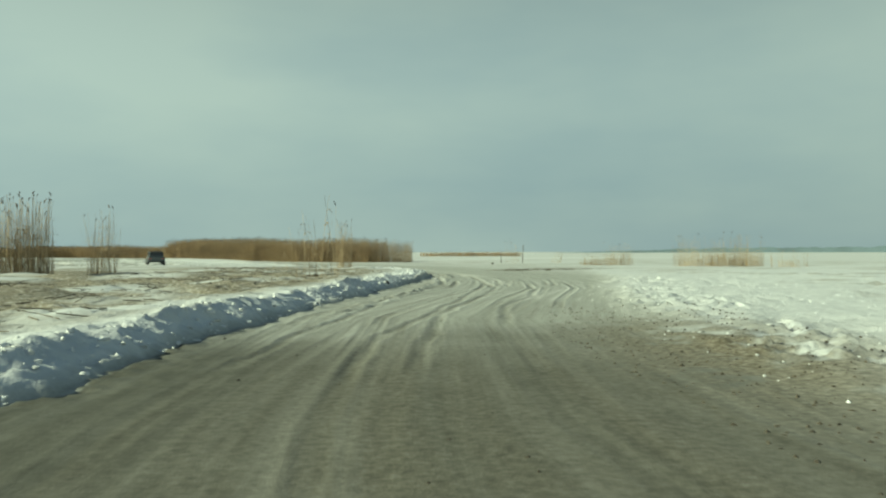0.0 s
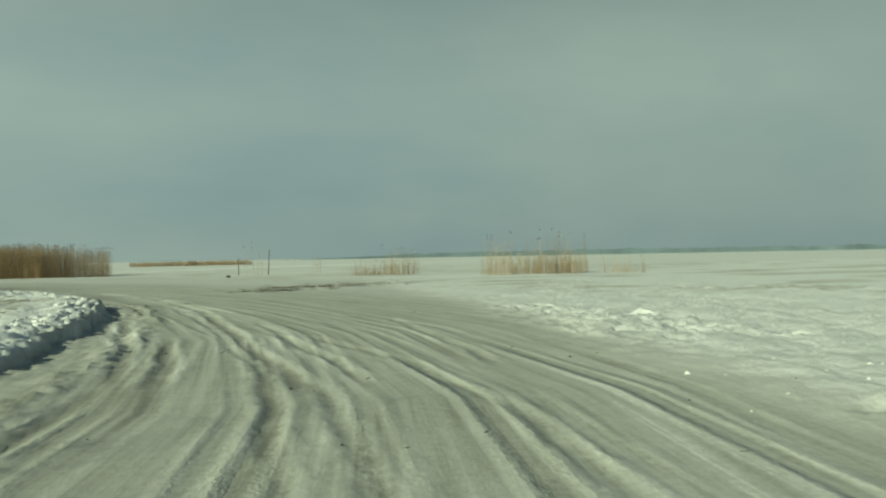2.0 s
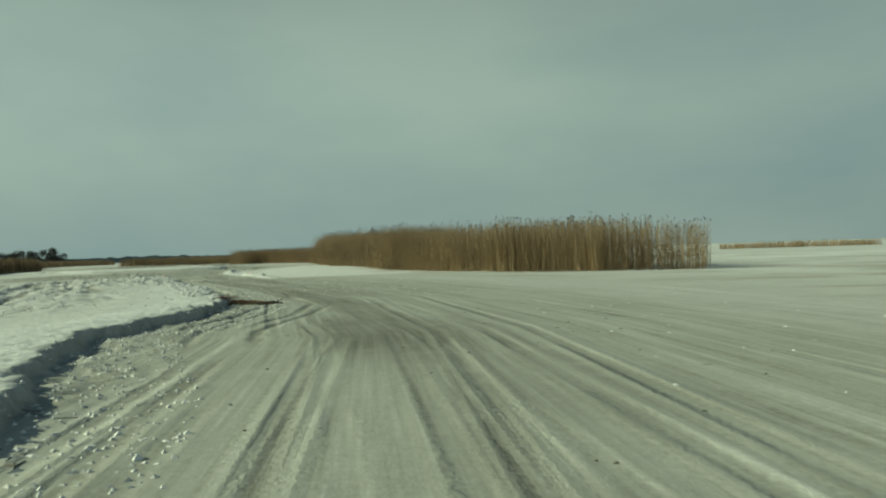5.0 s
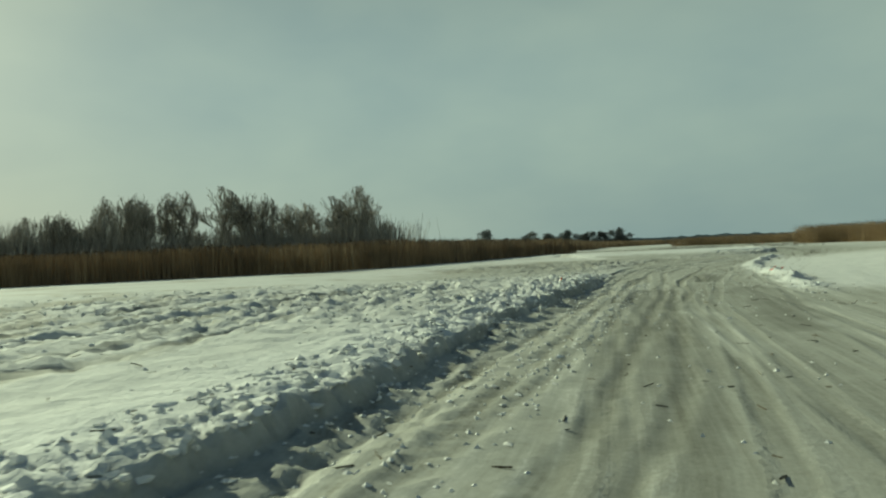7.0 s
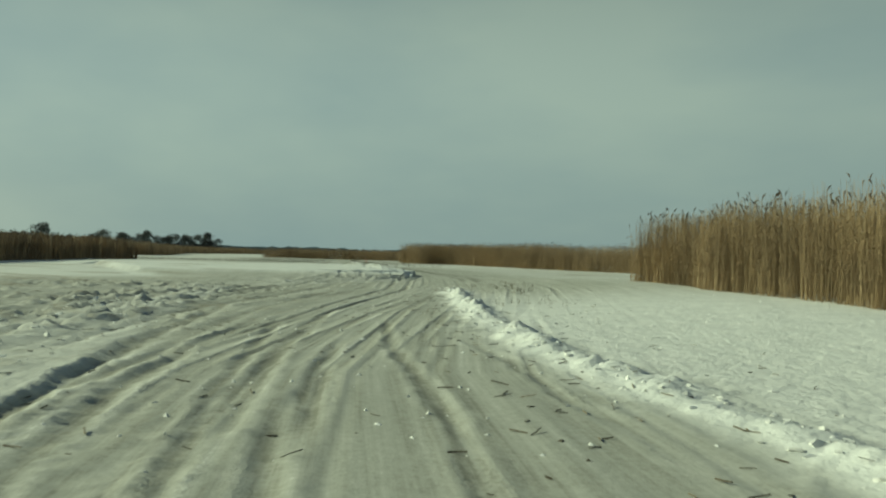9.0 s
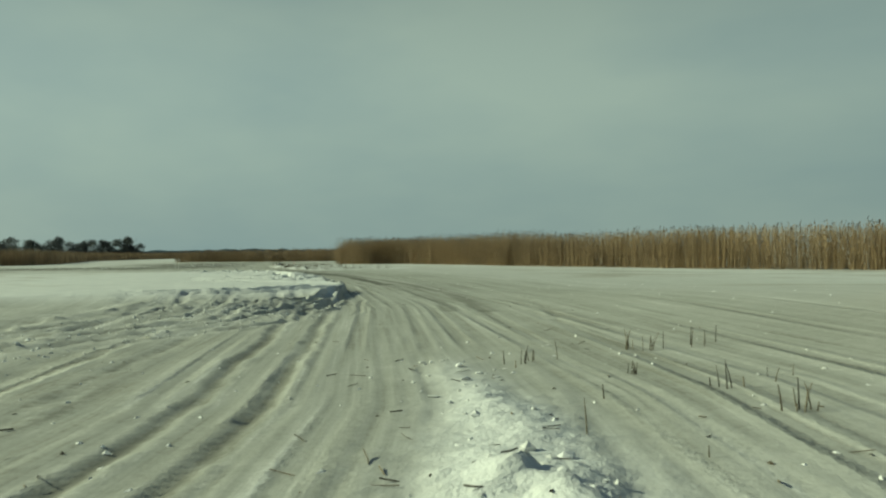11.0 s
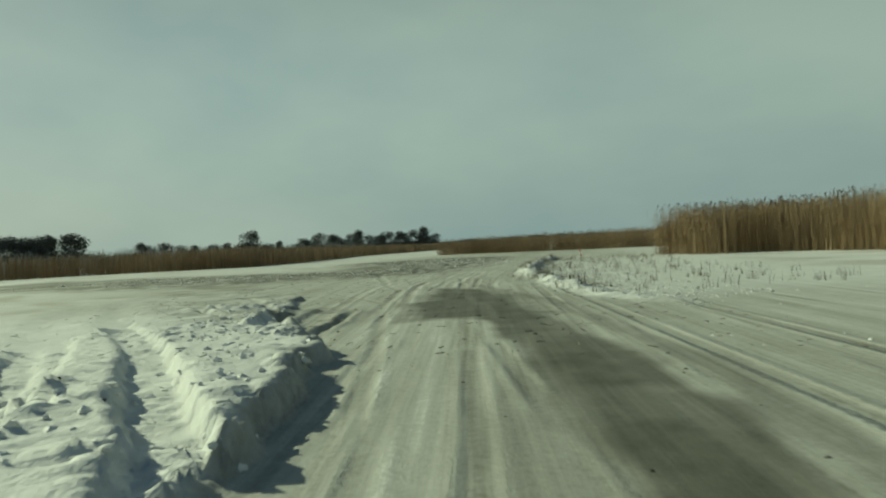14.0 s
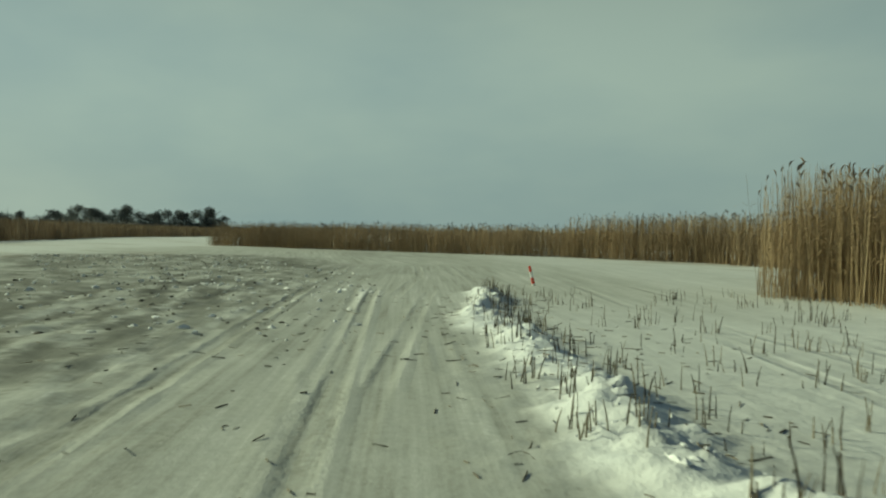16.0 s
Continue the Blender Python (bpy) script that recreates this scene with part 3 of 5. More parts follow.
# furrows left by wheels climbing the island's two ends, with the snow thrown up beside them: corners, half width, depth
FURROWS = [([(-63.5, 120.6), (-60.6, 122.5), (-59.8, 123.15), (-59.2, 124.8), (-59.1, 125.9)], 0.20, 0.09),
           ([(-58.6, 120.4), (-57.6, 121.4), (-57.25, 121.95), (-57.4, 123.1), (-58.1, 124.5), (-58.6, 125.8)], 0.14, 0.085),
           ([(-57.6, 119.6), (-57.15, 120.9), (-56.84, 121.5), (-56.85, 122.3)], 0.10, 0.055),
           ([(-56.8, 119.3), (-56.6, 120.3), (-56.2, 121.0), (-56.3, 121.75), (-56.6, 122.5), (-57.5, 123.9)], 0.11, 0.08),
           ([(-56.0, 119.0), (-55.7, 120.2), (-55.8, 121.0), (-56.2, 121.85), (-57.0, 123.2)], 0.08, 0.06),
           ([(-55.3, 119.6), (-55.66, 120.7), (-55.9, 121.5), (-56.25, 122.3)], 0.07, 0.04),
           ([(-54.2, 119.8), (-54.6, 120.65), (-55.2, 121.55), (-56.4, 123.4), (-57.1, 124.6)], 0.05, 0.028),
           ([(-80.8, 145.0), (-81.8, 145.55), (-82.6, 146.05), (-83.6, 146.9), (-84.6, 147.8)], 0.20, 0.10),
           ([(-79.8, 145.2), (-80.65, 145.95), (-81.15, 146.5), (-82.3, 147.4), (-83.4, 148.3)], 0.10, 0.05),
           ([(-88.5, 145.4), (-87.0, 146.1), (-86.2, 146.6), (-85.1, 147.3)], 0.18, 0.08)]
TRODDEN = [(-142, 146), (-126, 152), (-108, 157), (-103, 165), (-111, 175), (-124, 181)]
RIDGE_A = [(-25.5, 86.2), (-28.5, 89.4), (-30.8, 91.9), (-33.2, 94), (-36.2, 97), (-38.4, 99.2), (-41, 102.4), (-43.6, 106.2), (-48.4, 113.2), (-50, 116)]
RIDGE_B = [(-77, 151.4), (-80.4, 152.8), (-83.9, 155.4), (-87, 158), (-89.8, 160.2), (-92.8, 163.1), (-96.2, 166.9), (-99.8, 171.2), (-102.5, 175.5)]
DRIFT = [(-52, 136), (-44.3, 122.4), (-40.0, 115.5), (-34.5, 108.0), (-25.0, 99.0), (-14.6, 91.6), (-9.0, 89.6)]
FIELD_R = [(3.6, -40), (3.3, 0), (3.0, 4), (2.8, 8), (3.8, 16), (4.9, 23), (6.2, 28.5), (7.6, 36), (9, 48), (11, 60)]
FIELD_R_RING = FIELD_R + [(80, 90), (80, -40)]


def terrain(x, y):
    """Height of the snow, and how trodden, icy, dirty, strawy and streaked it is; the strip's furrow shade is painted
    into the icy value.
    """
    wx = x + 0.5 * (fractal(x * 0.9, y * 0.9, 3, 2) - 0.5) + 0.30 * (fractal(x * 3.1, y * 3.1, 7, 4, 0.7) - 0.5)
    wy = y + 0.5 * (fractal(x * 0.9, y * 0.9, 5, 2) - 0.5) + 0.30 * (fractal(x * 3.1, y * 3.1, 9, 4, 0.7) - 0.5)
    lane_d, lane_s, lane_side = along(x, y, LANE)
    n = -lane_d * lane_side
    bank_d, bank_s, _ = along(wx, wy, BANK)
    in_bank = inside(wx, wy, BANK_RING)
    isle_d, isle_s, _ = along(wx, wy, ISLE)
    in_isle = inside(wx, wy, ISLE_RING)
    ra_d, ra_s, ra_side = along(wx, wy, RIDGE_A)
    rb_d, rb_s, rb_side = along(wx, wy, RIDGE_B)
    fr_d, _, _ = along(wx, wy, FIELD_R)
    in_fr = inside(wx, wy, FIELD_R_RING)
    near = 1 - step(16, 24, lane_d)
    lumps = fractal(x * 2.2, y * 2.2, 11, 4, 0.6)
    clod = fractal(x * 4.5, y * 4.5, 23, 3, 0.6)
    swell = fractal(x * 0.12, y * 0.12, 31, 2)
    rough = fractal(x * 0.5, y * 0.5, 37, 3)
    block, gap = crust(x * 3.0 + 0.6 * (clod - 0.5), y * 3.0 + 0.6 * (lumps - 0.5), 5)
    crumb, gap2 = crust(x * 6.5 + 0.5 * (clod - 0.5), y * 6.5, 6)
    chunks = 0.48 * (block - 0.45) + 0.52 * (crumb - 0.45) - 0.16 * gap - 0.14 * gap2

    z = 0.10 * (swell - 0.5) * step(6, 14, lane_d)
    # ruts worn along the lane, drifting across it
    drift = 1.1 * np.sin(lane_s / 19.0) + 0.5 * np.sin(lane_s / 7.3 + 1.0)
    wander = 1.6 * (fractal(lane_s * 0.06, n * 0.15, 41, 2) - 0.5)
    rut = fractal((n + wander) * 2.6, lane_s * 0.035, 43, 3, 0.6)
    rut2 = fractal((n + drift) * 4.5, lane_s * 0.05, 47, 3, 0.6)
    wide = 1 - step(7.5, 13, lane_d)
    ruts = (0.6 * rut + 0.4 * rut2 - 0.5)
    groove = np.abs(2 * fractal((n + 0.7 * drift) * 1.5, lane_s * 0.022, 45, 2) - 1)
    cutz, cutl, cutm, cutr = np.zeros(x.shape), np.zeros(x.shape), np.zeros(x.shape), np.zeros(x.shape)
    for line_, deep_ in TRACKS:
        lx, ly = [q[0] for q in line_], [q[1] for q in line_]
        box = np.where((x > min(lx) - 2) & (x < max(lx) + 2) & (y > min(ly) - 2) & (y < max(ly) + 2))[0]
        if len(box) == 0:
            continue
        d_, s_, _ = along(x[box] + 0.25 * (rough[box] - 0.5), y[box], line_)
        d_ = np.abs(d_ + 0.10 * (clod[box] - 0.5) + 0.08 * (lumps[box] - 0.5))
        span = sum(math.hypot(q[0] - p[0], q[1] - p[1]) for p, q in zip(line_[:-1], line_[1:]))
        ends = step(0, 1.5, s_) * (1 - step(span - 2.5, span - 0.1, s_))
        fat = 0.085 if deep_ < 0.1 else 0.11
        hollow, lip = ends * np.exp(-(d_ / fat) ** 4), ends * np.exp(-((d_ - 1.7 * fat) / (0.5 * fat)) ** 2)
        dig = 0.38 * deep_ if deep_ >= 0.12 else 0.30 * deep_
        cutz[box], cutl[box] = np.maximum(cutz[box], dig * hollow), np.maximum(cutl[box], dig * (0.5 + 0.9 * chunks[box]) * lip)
        cutm[box], cutr[box] = np.maximum(cutm[box], hollow * min(1, deep_ / 0.11)), np.maximum(cutr[box], lip * min(1, deep_ / 0.11))
    lively = 0.35 + 0.9 * step(74, 88, y) * (1 - step(112, 122, y))
    z = z + lively * (0.015 * ruts * (0.5 + rough) - 0.010 * np.exp(-(groove / 0.07) ** 2) + 0.007 * np.exp(-((groove - 0.14) / 0.06) ** 2)) * wide + 0.004 * (clod - 0.5) * wide
    # snow drifted up against the first reed bed
    drift_d, drift_s, drift_side = along(x, y, DRIFT)
    z = z + 0.34 * np.where(drift_side > 0, 1.0, 1 - step(0.5, 9.0, drift_d)) * (1 - step(6, 12, drift_d) * (drift_side > 0)) * step(0, 14, drift_s) * (1 - step(34, 52, drift_s))
    # ploughed bank and the snow behind it
    fade = (1 - 0.22 * step(84, 96, bank_s)) * (1 + 0.15 * step(124, 131, bank_s)) * (1 - 0.92 * step(137, 146, bank_s))
    deep = np.where(in_bank, bank_d, 0.0)
    plate_s = step(94, 97, bank_s) * (1 - step(104, 108, bank_s))
    heap = step(120, 127, bank_s)
    rim = np.exp(-((deep - 0.25) / (0.30 + 0.5 * heap + 0.25 * step(106, 112, bank_s))) ** 2) * (deep > 0)
    field = step(0.2, 0.6, deep) * (0.50 * (1 - step(90, 97, bank_s)) + 0.10 + 0.55 * heap * (1 - 0.6 * step(4, 9, deep))) * (1 - step(10, 16, deep))
    first = 1 - step(62, 76, bank_s)
    crest = ((1 - first) * step(0.0, 0.13, deep) + first * np.clip(deep / 0.72, 0, 1) * step(0.0, 0.15, deep)) * (0.24 + 0.13 * first + (0.10 + 0.26 * first) * (rough - 0.5) + 0.06 * (lumps - 0.5) * (1 - plate_s))
    crest = crest + step(0.0, 0.10, deep) * chunks * (0.17 * rim * (1 - 0.7 * plate_s) * (1 - 0.55 * first) + 0.17 * field * (1 - 0.3 * first))
    old_tracks = step(0.52, 0.60, fractal((x + y) * 0.9, (x - y) * 0.10, 53, 3)) * step(2.0, 4.0, deep) * near
    crest = crest - 0.10 * old_tracks * (1 - plate_s) + 0.07 * (lumps - 0.5) * step(1.5, 4, deep) * near * (1 - plate_s)
    strip = step(2.9, 4.0, deep) * (1 - step(15, 21, deep)) * step(100, 108, bank_s) * (1 - step(133, 141, bank_s)) * (0.55 + 0.45 * step(0.3, 0.55, rough))
    plough = fractal(bank_d * 2.3 + 0.8 * (rough - 0.5), bank_s * 0.14, 85, 3, 0.65)
    crest = crest + strip * (0.30 * (plough - 0.5) + 0.09 * chunks)
    wreck = step(123, 129, bank_s) * (1 - step(150, 160, bank_s)) * step(0.6, 1.4, deep) * (1 - step(5, 8, deep))
    crest = crest + wreck * (0.10 * (lumps - 0.5) + 0.10 * chunks)
    plate = np.exp(-((x + 16.5) / 4.5) ** 4 - ((y - 63) / 4.5) ** 4)
    crest = crest * (1 - 0.75 * plate * step(0.9, 1.6, deep)) + 0.20 * 0.75 * plate * step(0.9, 1.6, deep)
    z = np.where(in_bank, np.maximum(z * 0.3, 0) + crest * fade, z)
    # thrown-out crumbs and shallow furrows at the bank's foot
    foot = np.where(in_bank, 0, np.exp(-(bank_d / 1.2) ** 2)) * step(93, 99, bank_s) * (1 - step(140, 152, bank_s))
    furrow = fractal(bank_d * 1.9, bank_s * 0.16, 57, 2)
    z = z + foot * (0.17 * (furrow - 0.45) + 0.03 * (lumps - 0.45) + 0.07 * chunks)
    berm = np.where(in_bank, 0, np.exp(-((bank_d - 0.75 - 0.5 * rough) / 0.20) ** 2)) * step(48, 54, bank_s) * (1 - step(78, 86, bank_s))
    z = z + berm * (0.03 + 0.07 * chunks)
    foot0 = np.where(in_bank, 0, np.exp(-bank_d / 0.5)) * (1 - step(82, 92, bank_s))
    z = z + foot0 * (0.08 * (lumps - 0.35) + 0.05 * chunks)
    # low churned ridges past the end of the bank
    churn = np.exp(-((x + 47) / 17) ** 2 - ((y - 102) / 15) ** 2) * step(1.5, 4.5, n * -1)
    far_churn = np.exp(-((x + 52) / 9) ** 4 - ((y - 101) / 8) ** 4) * step(3.5, 5.5, -n) * step(0.25, 0.5, rough)
    z = z + churn * (0.16 * (rut - 0.4) + 0.12 * (lumps - 0.5)) + far_churn * (0.20 * chunks + 0.10 * (lumps - 0.5))
    # island
    deep2 = np.where(in_isle, isle_d, 0.0)
    tail = 1 - 0.60 * step(42, 51, isle_s)
    slab = step(15.5, 18.5, isle_s + 0.1 * deep2)
    broken = step(38, 42, isle_s) * (1 - step(3, 7, deep2))
    soft = step(0.0, 0.12 + 0.5 * (1 - slab), deep2) * (0.10 + 0.90 * step(8, 17, isle_s + 1.0 * deep2))
    hump = soft * (0.12 + 0.15 * slab + 0.05 * (rough - 0.5))
    edge2 = np.exp(-((deep2 - 0.12) / 0.22) ** 2) * (deep2 > 0)
    hump = hump + soft * chunks * (0.10 * edge2 + 0.15 * broken * (0.2 + step(0.4, 0.6, rough)))
    front = (1 - slab) * step(0.0, 0.5, deep2) * (1 - step(5, 9, deep2))
    hump = hump + front * (0.14 * (fractal(isle_d * 1.5, isle_s * 0.14, 66, 3) - 0.5) + 0.03 * (lumps - 0.5) + 0.05 * chunks)
    rutm = np.zeros(x.shape)
    for line_, half in RUTS:
        lx, ly = [q[0] for q in line_], [q[1] for q in line_]
        box = np.where((x > min(lx) - 1) & (x < max(lx) + 1) & (y > min(ly) - 1) & (y < max(ly) + 1))[0]
        if len(box) == 0:
            continue
        d_, s_, _ = along(wx[box] * 0.25 + x[box] * 0.75, wy[box] * 0.25 + y[box] * 0.75, line_)
        d_ = d_ + 0.07 * (clod[box] - 0.5)
        rutm[box] = np.maximum(rutm[box], (1 - step(half, half + 0.08, d_)) * (0.04 if half < 0.05 else 0.12 if half < 0.16 else 0.19))
        hump[box] += 0.02 * np.exp(-((d_ - half - 0.20) / 0.12) ** 2) * (0.4 + chunks[box]) * (hump[box] > 0.12)
    hump = np.where(rutm > 0, np.maximum(hump - rutm + 0.04 * np.maximum(chunks, 0) * (rutm > 0.08), np.minimum(hump, 0.03)), hump)
    z = np.where(in_isle & ~in_bank, hump * tail + z * 0.2, z)
    z = z - cutz + cutl * (1 - np.clip(cutz / 0.02, 0, 1))
    sunk, thrown = np.zeros(x.shape), np.zeros(x.shape)
    for line_, half, dig in FURROWS:
        lx, ly = [q[0] for q in line_], [q[1] for q in line_]
        box = np.where((x > min(lx) - 2) & (x < max(lx) + 2) & (y > min(ly) - 2) & (y < max(ly) + 2))[0]
        if len(box) == 0:
            continue
        d_, s_, _ = along(wx[box] * 0.15 + x[box] * 0.85, wy[box] * 0.15 + y[box] * 0.85, line_)
        span = sum(math.hypot(q[0] - p[0], q[1] - p[1]) for p, q in zip(line_[:-1], line_[1:]))
        ends = step(0, 0.8, s_) * (1 - step(span - 0.9, span - 0.05, s_))
        d_ = d_ + 0.06 * (clod[box] - 0.5)
        sunk[box] = np.maximum(sunk[box], ends * dig * np.exp(-(d_ / half) ** 4))
        thrown[box] = np.maximum(thrown[box], ends * dig * np.exp(-((d_ - 1.7 * half) / (0.6 * half)) ** 2))
    z = z - 0.9 * sunk + (0.8 + 0.45 * chunks) * thrown * (1 - np.clip(sunk / 0.03, 0, 1))
    # thin ridges on the other side, with flat snow behind them
    for rd, rs, total, high in ((ra_d, ra_s, 39, 0.15), (rb_d, rb_s, 39, 0.17)):
        env = step(0, 3, rs) * (1 - step(total - 6, total, rs)) * (0.45 + 0.85 * step(0.32, 0.62, rough))
        z = z + high * env * np.exp(-(rd / 0.27) ** 2) * (0.55 + 0.7 * lumps + 0.40 * chunks)
        z = z + 0.06 * env * np.exp(-(rd / 0.9) ** 2) * np.maximum(chunks, -0.1)
    # trodden rough field on the outside of the first bend
    deep3 = np.where(in_fr, fr_d, 0.0)
    past = 1 - step(28, 60, y)
    z = z + step(0, 1.6, deep3) * (0.07 + 0.14 * (lumps - 0.45) + 0.20 * chunks * step(0.35, 0.6, rough)) * past * near

    shore = step(0.0, 0.3, deep2) * (0.12 + 0.88 * slab) * (1 - 0.75 * step(50, 58, isle_s)) * (1 - 0.35 * broken * (1 - lumps))
    road = np.clip(1 - step(0.0, 0.35, deep) * (1 - 0.30 * strip) - shore * ~in_bank, 0, 1)
    road = road * (1 - 0.85 * step(0.1, 2.0, deep3) * (0.65 + 0.35 * past))
    ridge = np.exp(-(ra_d / 0.50) ** 2) * step(0, 3, ra_s) * (1 - step(34, 39, ra_s)) + np.exp(-(rb_d / 0.42) ** 2) * step(0, 3, rb_s)
    road = road * (1 - np.clip(1.3 * ridge, 0, 1))
    behind = (np.where((ra_side < 0) & (ra_s > 0.1) & (ra_s < 38), step(0.2, 0.9, ra_d) * (1 - step(24, 37, ra_s)) * step(0, 4, ra_s), 0) + np.where((rb_side < 0) & (rb_s > 0.1) & (rb_s < 38), 0.55 * step(0.2, 0.9, rb_d) * (1 - step(28, 38, rb_s)) * step(0, 4, rb_s), 0))
    road = road * (1 - 0.88 * np.clip(behind, 0, 1))
    road = road * (1 - 0.35 * step(4.5, 9, n))
    road = road * (1 - 0.55 * step(9, 22, lane_d))
    # strip: low places get the packed tone, trodden snow and furrow shade together
    road = np.maximum(road, np.where(in_bank, 0.9 * strip * (1 - step(0.44, 0.58, plough + 0.25 * (clod - 0.5))) + 0.5 * wreck * step(0.4, 0.6, clod), 0))
    road = np.maximum(road, np.where(in_bank, 0.24 * step(1.2, 2.5, deep) + 0.62 * step(141, 148, bank_s) * (1 - step(8, 13, deep)), 0))
    road = np.maximum(road, np.where(in_isle, 0.10 * step(1.0, 3.0, deep2), 0))
    td, _, _ = along(wx, wy, TRODDEN)
    trod = (1 - step(4.5, 10, td)) * step(0.5, 4.0, -n) * (deep2 <= 0) * ~in_bank
    road = np.maximum(road, 0.92 * trod)
    z = z + trod * (0.16 * (lumps - 0.5) + 0.10 * (rut - 0.5))
    # bare icy stretches where wheels have polished the lane
    polished = fractal(lane_s * 0.11, (n + 0.6 * drift) * 0.45, 67, 3)
    ice = step(0.52, 0.66, polished) * np.exp(-((n - 0.4) / 2.3) ** 2) * 0.28
    ragged_ = 0.9 * (fractal(x * 0.8, y * 0.8, 68, 3) - 0.5) + 0.5 * (rut2 - 0.5)
    spots = np.zeros(x.shape)
    for line_, half, force in SLICKS:
        d_, s_, _ = along(x, y, line_)
        spots = np.maximum(spots, force * (1 - step(0.55, 1.15, (d_ + min(half, 0.8) * ragged_) / half)))
    pool_d, _, _ = along(wx, wy, SLICK_RING + SLICK_RING[:1])
    spots = np.maximum(spots, np.where(inside(wx, wy, SLICK_RING), 0.4 + 0.6 * step(0.0, 0.5, pool_d), 0.4 * (1 - step(0, 0.25, pool_d))))
    for px, py, ra, rb, turn in ((-7.2, 60.5, 4.2, 0.9, 124), (-33, 90.5, 3.0, 0.6, 132)):
        c_, s_ = math.cos(radians(turn)), math.sin(radians(turn))
        u, v = (x - px) * c_ + (y - py) * s_, -(x - px) * s_ + (y - py) * c_
        spots = np.maximum(spots, 0.6 * np.exp(-((u / ra) ** 2 + (v / rb) ** 2) ** 2))
    ice = np.clip(np.maximum(ice, np.clip(spots, 0, 1) * (0.66 + 0.22 * step(0.3, 0.6, rut2) + 0.20 * step(0.35, 0.6, fractal(x * 0.9, y * 0.9, 76, 3)))), 0, 1) * (deep <= 0) * (deep2 <= 0)
    # strip: shade between the furrows painted in as dark ice over trodden snow
    ice = np.maximum(ice, np.where(in_bank, 0.46 * strip * (1 - step(0.42, 0.52, plough + 0.3 * (clod - 0.5))), 0))
    t2, _, _ = along(wx, wy, [(-83, 146.2), (-92, 148.4), (-104, 154)])
    ice = np.maximum(ice, 0.5 * (1 - step(0.8, 2.6, t2)) * step(0.42, 0.6, fractal(x * 1.1, y * 1.1, 88, 4)))
    ice = np.maximum(ice, 0.85 * trod * step(0.36, 0.54, fractal((0.66 * x + 0.75 * y) * 3.3, (-0.75 * x + 0.66 * y) * 0.7, 69, 4, 0.7)))
    # far churned patch: darker tone in the low spots between its lumps
    ice = np.maximum(ice, 0.45 * far_churn * (1 - step(0.40, 0.55, lumps)))
    early = 1 - step(10, 24, y)
    ice = np.maximum(ice, np.clip((1 - step(4.0, 11.5, y + 2.5 * (rough - 0.5))) * np.exp(-((n + 0.2) / 4.2) ** 6) * (0.70 + 0.5 * rut2), 0, 1) * (deep <= 0))
    dirt = np.exp(-((x - 3.6) / 1.9) ** 2 - ((y - 6.0) / 4.8) ** 2) * step(0.25, 0.5, lumps)
    dirt = np.maximum(dirt, (0.20 + 0.15 * (1 - step(5, 10, y))) * early * np.exp(-((n - 0.9) / 3.0) ** 4) * (0.25 + rut))
    dirt = np.maximum(dirt, churn * step(0.6, 0.75, lumps) * 0.5)
    straw = step(1.5 - 0.8 * first, 3.5 - 1.5 * first, deep + 1.6 * (rough - 0.5)) * (1 - step(40, 62, y + 8 * (rough - 0.5))) * step(0.26, 0.52, fractal(x * 0.35, y * 0.35, 71, 4)) * 0.95 * (1 - 0.8 * step(20, 42, lane_d))
    straw = np.maximum(straw, 0.95 * np.exp(-((x + 2.9) / 1.5) ** 2 - ((y - 39.6) / 0.8) ** 2) * step(0.35, 0.55, clod) * in_bank)
    straw = np.maximum(straw, 0.5 * step(0.55, 0.7, fractal(x * 0.25, y * 0.8, 73, 4)) * step(8, 14, lane_d) * (in_bank | (lane_d > 10)) * (lane_d < 70))
    streak = np.clip(0.5 + 0.8 * ruts + 0.3 * (rough - 0.5) - 0.60 * cutm + 0.55 * cutr, 0, 1)
    return z, road, ice, dirt, straw, streak, n, lane_s


